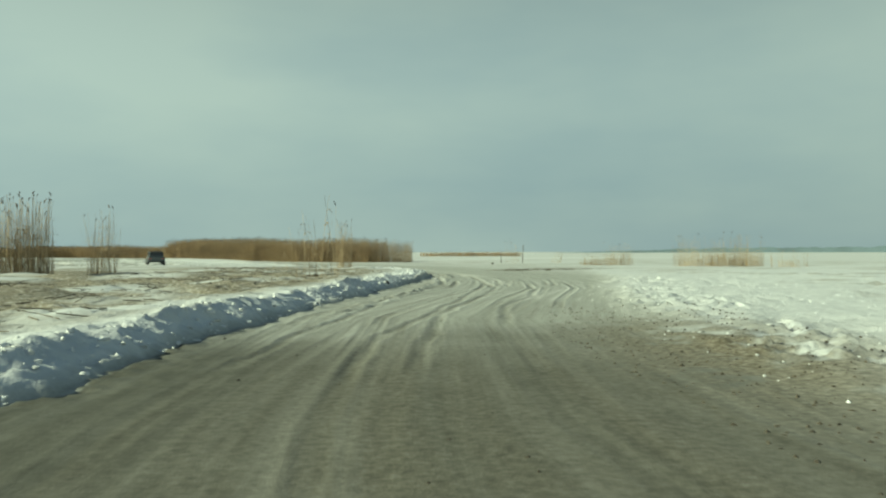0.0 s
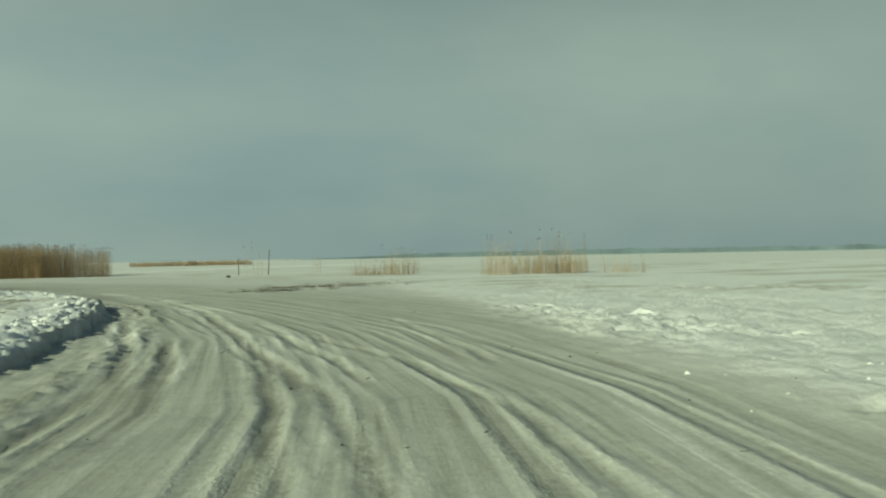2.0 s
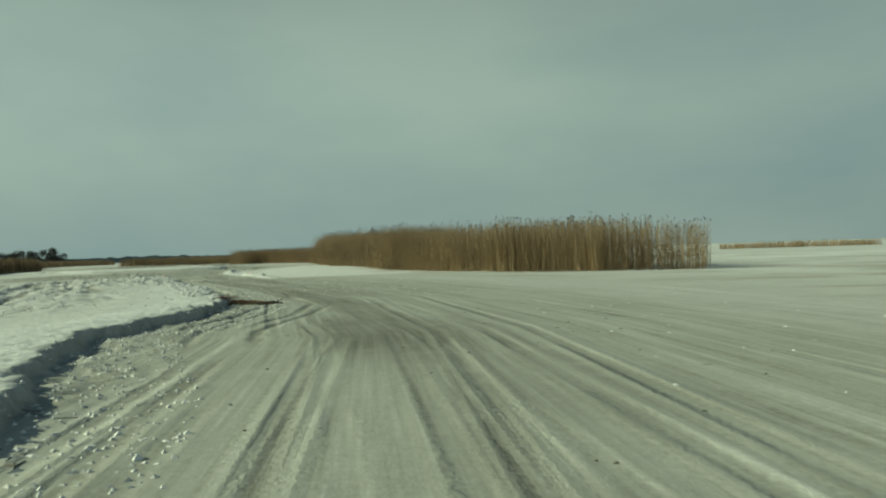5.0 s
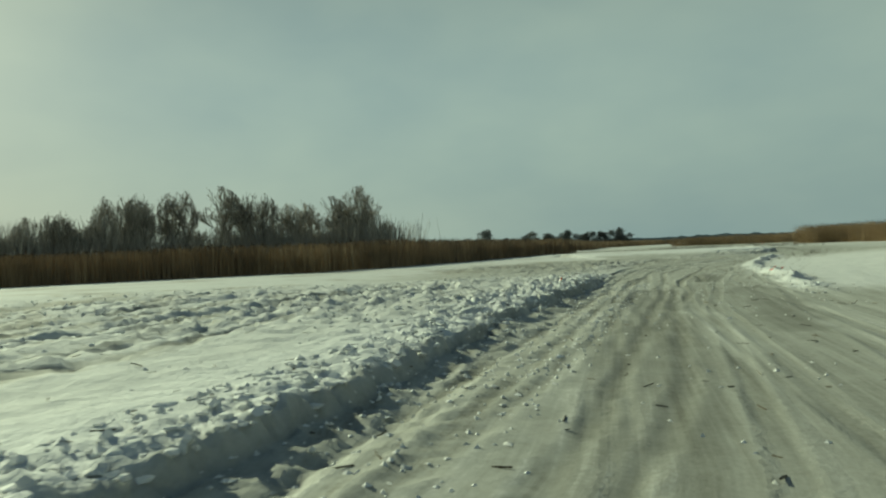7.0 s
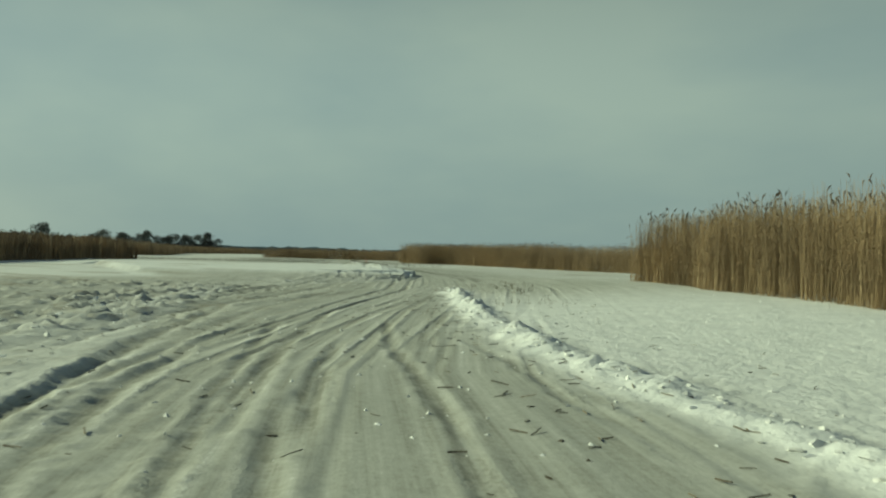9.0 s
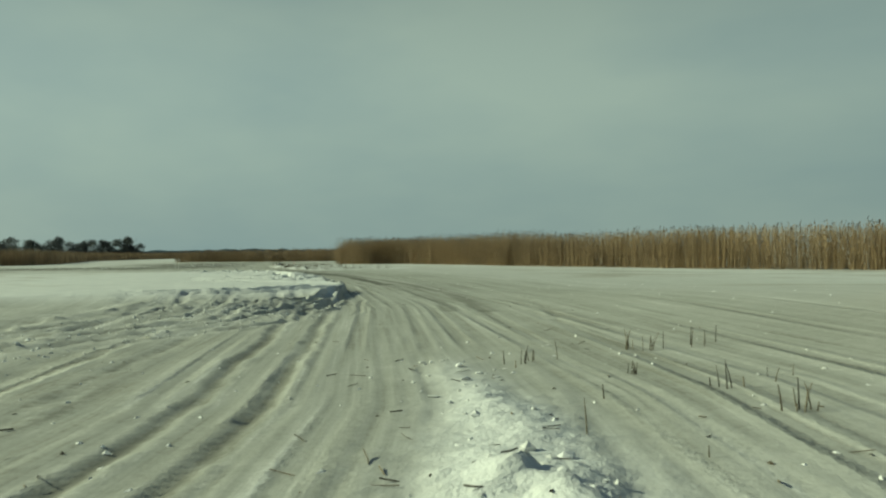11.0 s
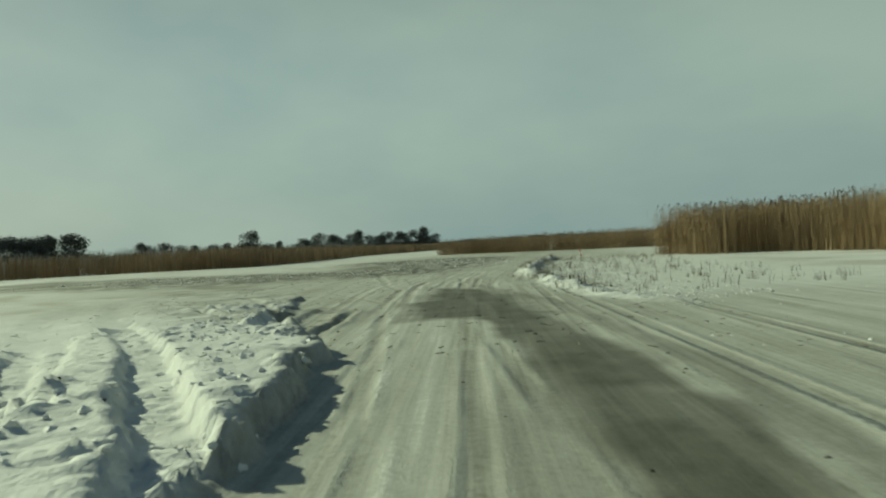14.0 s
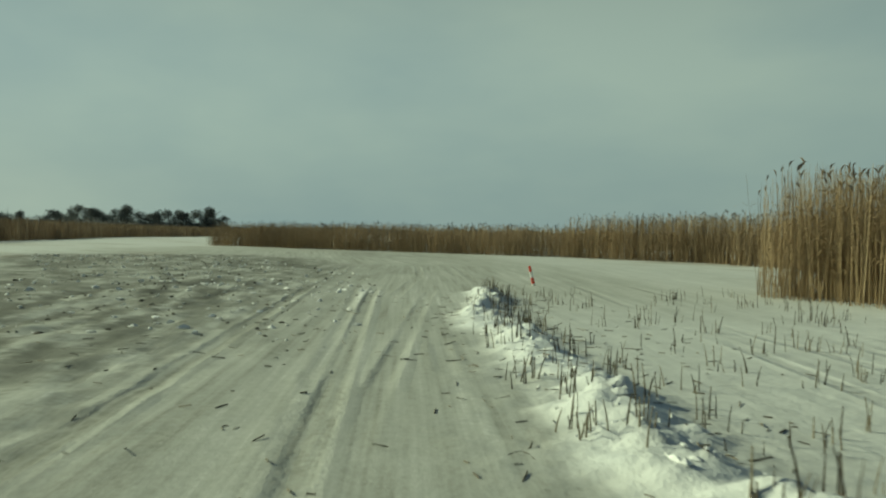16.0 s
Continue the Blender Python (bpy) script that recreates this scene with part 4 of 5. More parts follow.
def build_ground():
    """One sheet in five sizes of cell, the finest round the driven lane and its banks; finer cells meet coarser ones on straight edges."""
    sizes = [25.92, 2.16, 0.36, 0.12, 0.06]
    reach = [190.0, 21.0, 6.2, 2.6]
    driven = [q for q in LANE if -2.5 < q[1] < 175]
    edges = [[q for q in BANK if 48 < q[1] < 95], [q for q in BANK if -5.5 < q[1] < 51], ISLE[4:], RIDGE_A, RIDGE_B]
    half = 108
    i, j = np.meshgrid(np.arange(-half, half), np.arange(-half, half), indexing="ij")
    cells = np.stack([i.ravel(), j.ravel()], 1)
    levels, rims = [], []
    for k, size in enumerate(sizes):
        ring = (cells[:, None] + np.array([(0, 0), (1, 0), (1, 1), (0, 1)])[None]).reshape(-1, 2)
        name_, seen = np.unique((ring[:, 0] + 40000) * 100000 + ring[:, 1] + 40000, return_counts=True)
        rims.append(name_[seen < 4])
        if k == len(sizes) - 1:
            levels.append(cells)
            break
        mid = (cells + 0.5) * size
        d, _, _ = along(mid[:, 0], mid[:, 1], LANE if k < 2 else driven)
        if k == 2:
            d = np.where((np.abs(mid[:, 0] + 51) < 10) & (np.abs(mid[:, 1] - 100) < 9) & (d < 17), 0.0, d)
            e_, _, _ = along(mid[:, 0], mid[:, 1], BANK[14:20])
            d = np.where((e_ < 13) & inside(mid[:, 0], mid[:, 1], BANK_RING) & (mid[:, 1] > 58) & (along(mid[:, 0], mid[:, 1], LANE)[0] < 17), 0.0, d)
        if k == 3:
            for line_ in edges:
                e_, _, _ = along(mid[:, 0], mid[:, 1], line_)
                d = np.where(e_ < (1.7 if line_ is edges[0] else 1.0), 0.0, d)
            in_slab = inside(mid[:, 0], mid[:, 1], ISLE_RING)
            d = np.where(in_slab & (d < 6.0) & (mid[:, 1] > 118), 0.0, d)
            tag = cells[:, 0] * 200000 + cells[:, 1]
            for a_, b_ in ((1, 0), (-1, 0), (0, 1), (0, -1), (1, 1), (1, -1), (-1, 1), (-1, -1)):
                d = np.where(np.isin(tag + a_ * 200000 + b_, tag), d, 99.0)
        split = d < reach[k] + size * 0.7
        levels.append(cells[~split])
        f = round(size / sizes[k + 1])
        a_, b_ = np.meshgrid(np.arange(f), np.arange(f), indexing="ij")
        kids = np.stack([a_.ravel(), b_.ravel()], 1)
        cells = (cells[split][:, None] * f + kids[None]).reshape(-1, 2)
    verts, faces, extra, base = [], [], [], 0
    for k, cs in enumerate(levels):
        size = sizes[k]
        corner = (cs[:, None] + np.array([(0, 0), (1, 0), (1, 1), (0, 1)])[None]).reshape(-1, 2)
        key = (corner[:, 0] + 40000) * 100000 + corner[:, 1] + 40000
        uniq, first, inv = np.unique(key, return_index=True, return_inverse=True)
        p = corner[first] * size
        vals = list(terrain(p[:, 0], p[:, 1]))
        if k > 0:
            edge = np.where(np.isin(uniq, rims[k]))[0]
            f = round(sizes[k - 1] / size)
            c = corner[first][edge]
            lo = np.floor(c / f).astype(int)
            on_x = c[:, 0] % f == 0
            t = np.where(on_x, (c[:, 1] % f) / f, (c[:, 0] % f) / f)
            hi = lo + np.where(on_x[:, None], np.array([0, 1]), np.array([1, 0]))
            A, B = lo * sizes[k - 1], hi * sizes[k - 1]
            za, zb = terrain(A[:, 0], A[:, 1])[0], terrain(B[:, 0], B[:, 1])[0]
            vals[0][edge] = za * (1 - t) + zb * t
        verts.append(np.column_stack([p, vals[0]]))
        extra.append(np.column_stack(vals[1:]))
        faces.append(inv.reshape(-1, 4) + base)
        base += len(p)
    extra = np.concatenate(extra)
    ob = soup("ground", np.concatenate(verts), np.concatenate(faces), [SNOW], smooth=True)
    for k, name in enumerate(("road", "ice", "dirt", "straw", "streak", "across", "ahead")):
        at = ob.data.attributes.new(name, "FLOAT", "POINT")
        at.data.foreach_set("value", (np.clip(extra[:, k], 0, 1) if k < 5 else extra[:, k]).astype(np.float32))
    return tagged(ob, "snow-covered lake ice with a rutted, packed driving lane and ploughed banks", "ground", kind="structure")


build_ground()


def ground_z(x, y):
    return terrain(np.atleast_1d(np.asarray(x, float)), np.atleast_1d(np.asarray(y, float)))[0]


# ---------- reeds ----------
def stalk_mesh(px, py, pz, high, wide, lean, sides=3, leaves=2, plume=0.20, rng=None, rows=4):
    """Corners and faces of many reeds: a bent tapering stem, a few hanging leaves and a ragged seed head."""
    rng = rng or np.random.default_rng(1)
    n = len(px)
    ang = rng.uniform(0, 2 * np.pi, n)
    V, F, M = [], [], []
    base = 0
    t = np.linspace(0, 1, rows)
    cx = px[:, None] + lean[:, None] * np.cos(ang)[:, None] * (t ** 1.8)[None] * high[:, None]
    cy = py[:, None] + lean[:, None] * np.sin(ang)[:, None] * (t ** 1.8)[None] * high[:, None]
    cz = pz[:, None] - 0.05 + (high[:, None] + 0.05) * t[None]
    r = wide[:, None] * (1 - 0.6 * t)[None]
    spin = rng.uniform(0, 2 * np.pi, n)
    th = spin[:, None] + np.arange(sides)[None] * 2 * np.pi / sides
    X = cx[:, :, None] + r[:, :, None] * np.cos(th)[:, None]
    Y = cy[:, :, None] + r[:, :, None] * np.sin(th)[:, None]
    Z = np.repeat(cz[:, :, None], sides, 2)
    V.append(np.stack([X, Y, Z], -1).reshape(-1, 3))
    idx = np.arange(n * rows * sides).reshape(n, rows, sides)
    nxt = np.roll(idx, -1, 2)
    F.append(np.stack([idx[:, :-1], nxt[:, :-1], nxt[:, 1:], idx[:, 1:]], -1).reshape(-1, 4))
    M.append(np.zeros(len(F[-1]), int))
    base += n * rows * sides
    for _ in range(leaves):
        at = rng.uniform(0.25, 0.85, n)
        a_ = rng.uniform(0, 2 * np.pi, n)
        ln = rng.uniform(0.25, 0.6, n) * np.minimum(high / 2.5, 1)
        hx = px + lean * np.cos(ang) * at ** 1.8 * high
        hy = py + lean * np.sin(ang) * at ** 1.8 * high
        hz = pz + high * at
        w = wide * rng.uniform(1.0, 1.9, n)
        pts = []
        for u, up, ww in ((0, 0, 1.0), (0.45, 0.16, 1.0), (1.0, -0.10, 0.15)):
            for sgn in (-1, 1):
                pts.append(np.stack([hx + u * ln * np.cos(a_) - sgn * ww * w * np.sin(a_), hy + u * ln * np.sin(a_) + sgn * ww * w * np.cos(a_), hz + up * ln], -1))
        V.append(np.stack(pts, 1).reshape(-1, 3))
        k = base + np.arange(n)[:, None] * 6
        F.append(np.concatenate([k + np.array([0, 1, 3, 2]), k + np.array([2, 3, 5, 4])]))
        M.append(np.zeros(2 * n, int))
        base += 6 * n
    if plume:
        sel = np.where((rng.random(n) < plume) & (high > 0.75 * high.max()))[0]
        tx, ty, tz = cx[sel, -1], cy[sel, -1], cz[sel, -1]
        a_ = rng.uniform(0, 2 * np.pi, len(sel))
        size = rng.uniform(0.10, 0.19, len(sel))
        fat = wide[sel] * 0.9 + 0.012
        for turn in (0, np.pi / 2):
            pts = []
            for u, side_, up in ((0, 0.2, -0.05), (0.15, 1.0, 0.45), (0.42, 0.8, 0.85), (0.75, 0.1, 1.0)):
                for sgn in (-1, 1):
                    pts.append(np.stack([tx + u * size * np.cos(a_) + sgn * side_ * fat * np.cos(a_ + np.pi / 2 + turn), ty + u * size * np.sin(a_) + sgn * side_ * fat * np.sin(a_ + np.pi / 2 + turn),
                                         tz + up * size + (sgn * side_ * fat * 0.7 if turn else 0)], -1))
            V.append(np.stack(pts, 1).reshape(-1, 3))
            k = base + np.arange(len(sel))[:, None] * 8
            for q in ((0, 1, 3, 2), (2, 3, 5, 4), (4, 5, 7, 6)):
                F.append(k + np.array(q))
                M.append(np.ones(len(sel), int))
            base += 8 * len(sel)
    return np.concatenate(V), np.concatenate(F), np.concatenate(M)


def reed_bed(front, depth, per_metre, high, label, wide=0.012, skin=None, seed=1, leaves=2, ragged=0.35):
    """A belt of reeds behind a front line; the belt lies to the line's left."""
    rng = np.random.default_rng(seed)
    px, py, hh, ww = [], [], [], []
    total = 0.0
    for (ax, ay), (bx, by) in zip(front[:-1], front[1:]):
        length = math.hypot(bx - ax, by - ay)
        n = int(length * per_metre)
        t = rng.uniform(-0.7, length + 0.7, n) / length
        back = depth * rng.random(n) ** 1.9
        nx, ny = -(by - ay) / length, (bx - ax) / length
        jag = ragged * 2.0 * (fractal((total + t * length) * 0.35, np.zeros(n), seed, 3) - 0.5)
        px.append(ax + t * (bx - ax) + nx * (back + jag))
        py.append(ay + t * (by - ay) + ny * (back + jag))
        s = total + t * length
        tall = 0.86 + 0.20 * fractal(s * 0.22, back * 0.3, seed + 5, 3)
        h_ = high * tall * rng.uniform(0.80, 1.03, n)
        hh.append(np.where(back < 0.5, h_ * rng.uniform(0.55, 1.0, n), h_))
        ww.append(wide * rng.uniform(0.6, 1.3, n) * (1 + back / depth))
        total += length
    px, py, hh, ww = (np.concatenate(k) for k in (px, py, hh, ww))
    V, F, M = stalk_mesh(px, py, ground_z(px, py), hh, ww, rng.uniform(0.0, 0.13, len(px)), 3, leaves, 0.09, rng, 2)
    ob = soup("reed_bed", V, F, [skin or REED, PLUME], face_mat=M)
    return tagged(ob, label, "reeds", kind="stuff")


def reed_tuft(x, y, radius, count, high, low_share, label, seed, wide=0.009):
    rng = np.random.default_rng(seed)
    r, a_ = radius * np.sqrt(rng.random(count)), rng.uniform(0, 2 * np.pi, count)
    px, py = x + r * np.cos(a_), y + 0.6 * r * np.sin(a_)
    h_ = np.where(rng.random(count) < low_share, rng.uniform(0.22, 0.55, count), rng.uniform(0.58, 1.05, count)) * high
    V, F, M = stalk_mesh(px, py, ground_z(px, py), h_, wide * rng.uniform(0.6, 1.3, count), rng.uniform(0.0, 0.14, count), 3, 2, 0.22, rng)
    return tagged(soup("reed_tuft", V, F, [REED_PALE, PLUME], face_mat=M), label, "reeds", kind="stuff")


# beds beside the lane, the shore belts, and far ones
reed_bed([(-44.3, 122.4), (-40.0, 115.5), (-34.5, 108.0), (-25.0, 99.0), (-14.6, 91.6), (-9.0, 89.6)], 9, 350, 3.05,
         "tall dense bed of dry tan reeds with brown seed heads", 0.0066, seed=11)
reed_bed([(-9.0, 89.6), (-4.0, 89.4)], 6, 160, 2.6, "thinning end of the tan reed bed in snow", 0.007, seed=12)
reed_bed([(-38.0, 131.0), (-41.0, 127.0), (-44.3, 122.4)], 7, 380, 2.9, "end of the dense tan reed bed", 0.007, seed=13)
reed_bed([(-92.5, 187.0), (-95.5, 183.0), (-97.4, 179.6)], 7, 430, 2.9, "end of a dense tan reed bed with plumes", 0.0066, seed=14)
reed_bed([(-97.4, 179.6), (-88.0, 177.4), (-80.0, 173.2), (-72.0, 168.4)], 9, 360, 2.95, "dense bed of dry reddish-tan reeds beside the stubble", 0.0066, seed=15)
reed_bed([(-72.0, 168.4), (-56.0, 158.6), (-44.0, 153.5), (-30.0, 149.5)], 9, 190, 2.75, "long dense bed of dry reddish-tan reeds", 0.0095, seed=26)
reed_bed([(-150.0, 204.0), (-142.0, 202.5), (-128.0, 203.5), (-115.0, 204.0)], 10, 170, 2.05, "low belt of dry brown reeds beyond the bend", 0.011, seed=16)
reed_bed([(-115.0, 204.0), (-106.0, 202.5), (-100.6, 199.0), (-90, 192)], 9, 220, 2.75, "taller belt of dry brown reeds beyond the bend", 0.010, seed=27)
reed_bed([(-150.0, 214.0), (-150.0, 204.0)], 8, 60, 1.9, "end of the low reed belt", 0.016, seed=17)
# belts on the near shore
reed_bed([(-74.0, 97.0), (-84.0, 111.0), (-96.0, 124.0), (-104.0, 136.0), (-109.0, 144.0)], 12, 200, 2.4, "shore belt of brown reeds below the wood", 0.034, REED_DARK, 18, 0)
reed_bed([(-73.0, 86.0), (-70.5, 90.0), (-74.0, 97.0)], 9, 90, 2.4, "tan reed clump standing out from the shore belt", 0.03, REED, 19, 1)
reed_bed([(-70.0, 15.0), (-76.0, 45.0), (-76.0, 70.0), (-73.0, 86.0)], 12, 220, 2.4, "shore belt of brown reeds along the snow", 0.034, REED_DARK, 20, 0)
reed_bed([(-152.0, 178.0), (-158.0, 187.0), (-178.0, 205.0), (-205.0, 228.0), (-236.0, 268.0), (-262.0, 318.0)], 12, 75, 2.3, "far shore belt of brown reeds", 0.026, REED_DARK, 22, 0)
reed_bed([(-176.0, 110.0), (-172.0, 140.0), (-166.0, 162.0), (-152.0, 178.0)], 12, 75, 2.6, "far shore belt of dull brown reeds", 0.026, REED_DARK, 23, 0)
reed_bed([(-60.0, 225.0), (-86.0, 232.0), (-120.0, 240.0), (-165.0, 250.0)][::-1], 14, 40, 2.2, "distant strip of pale brown reeds", 0.03, REED_DARK, 24, 0)
reed_bed([(-4.0, 214.0), (10.0, 214.0), (24.0, 216.0)][::1], 8, 45, 1.2, "low distant strip of reddish reeds", 0.03, REED, 25, 1)

# single tufts left standing in the snow
for x, y, rad, cnt, hi_, low, lab, sd in (
        (-17.9, 28.5, 1.8, 560, 3.1, 0.45, "tall thin clump of pale reeds on the snowy verge", 31),
        (-20.2, 28.0, 2.0, 520, 3.1, 0.45, "tall clump of pale reeds on the snowy verge", 32),
        (-14.8, 30.2, 0.7, 80, 2.8, 0.5, "few thin reeds beside the larger clump", 33),
        (-4.0, 21.0, 0.8, 14, 2.6, 0.2, "few tall bare reeds behind the ploughed bank", 34),
        (-5.9, 44.6, 0.55, 75, 2.9, 0.3, "narrow tuft of tall reeds behind the bank", 35),
        (-8.6, 40.0, 1.2, 10, 2.4, 0.3, "few single reeds in the snow", 36),
        (17.2, 69.2, 1.6, 170, 2.2, 0.8, "pale reed tuft on the open ice", 37),
        (14.8, 69.6, 1.3, 140, 1.2, 0.8, "low pale reed tuft on the open ice", 38),
        (21.2, 60.8, 1.3, 130, 2.6, 0.7, "sparse reeds with dark plumes on the open ice", 39),
        (24.6, 60.5, 2.8, 520, 2.7, 0.86, "broad tuft of low reeds with tall plumes", 40),
        (28.0, 57.2, 1.5, 70, 1.3, 0.7, "thin low reeds on the open ice", 41),
        (8.2, 80.5, 0.8, 16, 2.6, 0.3, "thin reeds beside a leaning stake", 42),
        (13.0, 79.0, 0.7, 16, 1.5, 0.4, "small tuft of thin reeds on the ice", 43)):
    reed_tuft(x, y, rad, cnt, hi_, low, lab, sd)


# ---------- trees ----------
def limb(V, F, p, q, r0, r1, sides=5):
    p, q = Vector(p), Vector(q)
    axis = (q - p).normalized()
    u = axis.orthogonal().normalized()
    w = axis.cross(u)
    k = len(V)
    for c, r in ((p, r0), (q, r1)):
        for s in range(sides):
            g = 2 * math.pi * s / sides
            V.append(tuple(c + r * (math.cos(g) * u + math.sin(g) * w)))
    for s in range(sides):
        F.append((k + s, k + (s + 1) % sides, k + sides + (s + 1) % sides, k + sides + s))


def bare_tree(name, label, high, spread, seed, girth=0.31):
    """A leafless tree: bent trunk, forking limbs, and a fine crown of twigs."""
    rnd = random.Random(seed)
    TV, TF, CV, CF = [], [], [], []

    def grow(p, way, length, r, depth):
        q = p + way * length
        for cut in (0.75, 0.5, 0.25):
            if depth < 1 or (q.x ** 2 + q.y ** 2) / (girth * high) ** 2 + ((q.z - 0.58 * high) / (0.42 * high)) ** 2 < 1:
                break
            q = p + way * (length * cut)
        if depth == 0:
            limb(TV, TF, p, q, r, r * 0.72, 7)
        elif depth < 3:
            limb(TV, TF, p, q, r, r * 0.6, 4)
        else:
            limb(CV, CF, p, q, max(r, 0.05), 0.03, 3)
        if depth == 5:
            return
        forks = (7, 4, 4, 3, 3)[depth]
        for k in range(forks):
            turn = Vector((rnd.gauss(0, 1), rnd.gauss(0, 1), rnd.gauss(0.55, 0.55))).normalized()
            w = (way + turn * (spread if depth else spread * 0.75)).normalized()
            start = p.lerp(q, 1.0 if k == 0 else rnd.uniform(0.25, 1.0))
            grow(start, w, length * rnd.uniform(0.55, 0.82), r * 0.52, depth + 1)

    grow(Vector((0, 0, -0.1)), Vector((rnd.gauss(0, 0.05), rnd.gauss(0, 0.05), 1)).normalized(), high * 0.37, high * 0.015, 0)
    top = empty(name)
    soup("trunk", TV, TF, [BARK], parent=top)
    soup("crown", CV, CF, [TWIG], parent=top)
    return tagged(top, label, "tree", group="bare trees of the wood")


def dense_tree(name, label, high, seed):
    """A far tree with a close, dark, uneven crown of small clumps."""
    rng = np.random.default_rng(seed)
    top = empty(name)
    TV, TF = [], []
    limb(TV, TF, (0, 0, -0.1), (0.1, 0, high * 0.8), 0.16, 0.05, 6)
    for k in range(9):
        g, z0 = rng.uniform(0, 6.28), rng.uniform(0.2, 0.7) * high
        limb(TV, TF, (0, 0, z0), (0.3 * high * math.cos(g), 0.3 * high * math.sin(g), z0 + 0.15 * high), 0.06, 0.02, 4)
    soup("trunk", TV, TF, [BARK], parent=top)
    n = 2600
    # a dome of rounded lobes, filled with twig clumps
    way = rng.normal(size=(11, 3))
    way[:, 2] = np.abs(way[:, 2])
    way /= np.linalg.norm(way, axis=1)[:, None]
    lob = way * np.array([0.27, 0.27, 0.42]) * high * rng.uniform(0.75, 1.1, (11, 1)) + np.array([0, 0, 0.36 * high])
    ball = rng.normal(size=(n, 3))
    ball *= (rng.random(n) ** 0.4 / np.linalg.norm(ball, axis=1))[:, None]
    c = lob[rng.integers(0, 11, n)] + ball * np.array([0.17, 0.17, 0.15]) * high
    low = rng.random(n) < 0.48
    c[low] = c[low] * np.array([1.05, 1.05, 0.45]) + np.array([0, 0, 0.02 * high])
    u, v = rng.normal(size=(n, 3)), rng.normal(size=(n, 3))
    u /= np.linalg.norm(u, axis=1)[:, None]
    v -= (v * u).sum(1)[:, None] * u
    v /= np.linalg.norm(v, axis=1)[:, None]
    s = rng.uniform(0.014, 0.030, n)[:, None] * high
    quad = np.stack([c - s * u, c + 0.6 * s * v, c + s * u, c - 0.6 * s * v], 1).reshape(-1, 3)
    soup("crown", quad, np.arange(4 * n).reshape(n, 4), [NEEDLE], parent=top)
    return tagged(top, label, "tree", group="far dark trees")


TREES = [bare_tree("bare_tree", lab, 16.0, sp, sd, gi) for lab, sp, sd, gi in (
    ("tall leafless broadleaved tree in the shore wood", 0.60, 3, 0.30), ("broad leafless tree with a fine grey crown", 0.70, 8, 0.36),
    ("slender leafless tree with a narrow pointed crown", 0.62, 14, 0.17), ("slim leafless tree with a small round crown", 0.70, 21, 0.22))]
# x, y, height and kind, from the wood's near corner inwards; smaller ones fill the gaps
WOOD = [(-177.8, 136.5, 16.2, 1), (-176.9, 141.6, 9.8, 0), (-179.1, 129.1, 14.2, 1), (-180.4, 121.4, 15.2, 0), (-181.5, 115.1, 15.2, 3), (-182.1, 111.5, 17.2, 0), (-183.2, 105.4, 16.6, 1), (-184.3, 98.9, 16.0, 2),
        (-184.8, 96.0, 15.6, 2), (-185.7, 90.8, 15.8, 3), (-186.3, 87.4, 15.2, 3), (-187.0, 83.5, 15.0, 2), (-187.7, 79.5, 11.0, 0), (-188.3, 76.3, 12.4, 3), (-188.7, 73.6, 11.8, 2), (-189.5, 69.4, 11.2, 1), (-190.4, 64.1, 10.4, 0)]
rnd = random.Random(5)
for k in range(20):
    t = (k + 0.5) / 20
    WOOD.append((-181 - 13 * t + rnd.uniform(-5, 1), 138 - 82 * t + rnd.uniform(-1.5, 1.5), rnd.uniform(9.5, 13.5) * (0.75 if t > 0.75 else 1.0), k % 4))
placed = set()
for x, y, high, kind in WOOD:
    src, size = TREES[kind], high / 15.2
    m = Matrix.Translation((x, y, float(ground_z(x, y)[0]))) @ Matrix.Rotation(rnd.uniform(0, 6.28), 4, "Z") @ Matrix.Diagonal((size, size, size, 1))
    if kind not in placed:
        src.matrix_world = m
        placed.add(kind)
    else:
        copy_thing(src, m @ Matrix.Diagonal([1 / c for c in src.scale] + [1]))


def undergrowth(line, depth, count, high, seed, label, mat):
    rng = np.random.default_rng(seed)
    seg = rng.integers(0, len(line) - 1, count)
    L = np.array(line, float)
    t = rng.random(count)[:, None]
    p = L[seg] * (1 - t) + L[seg + 1] * t + rng.normal(size=(count, 2)) * depth
    h_ = high * (0.45 + 0.75 * fractal(p[:, 0] * 0.16, p[:, 1] * 0.16, seed, 3)) * rng.uniform(0.6, 1.1, count)
    V, F, M = stalk_mesh(p[:, 0], p[:, 1], ground_z(p[:, 0], p[:, 1]), h_, rng.uniform(0.04, 0.09, count), rng.uniform(0.1, 0.45, count), 3, 2, False, rng, 2)
    return tagged(soup("undergrowth", V, F, [mat]), label, "bushes", kind="stuff")


undergrowth([(-172, 143), (-182, 115), (-188, 85), (-194, 45)], 3.5, 6000, 10.5, 61, "tangled dark bushes at the foot of the wood", TWIG)
undergrowth([(-300, 300), (-330, 250), (-345, 200), (-340, 170)], 4.0, 3000, 6.4, 62, "dark far bushes along the shore", NEEDLE)
undergrowth([(-176, 150), (-215, 190), (-262, 240), (-296, 300)], 4.0, 2600, 3.8, 63, "low dark bushes behind the far reeds", TWIG)

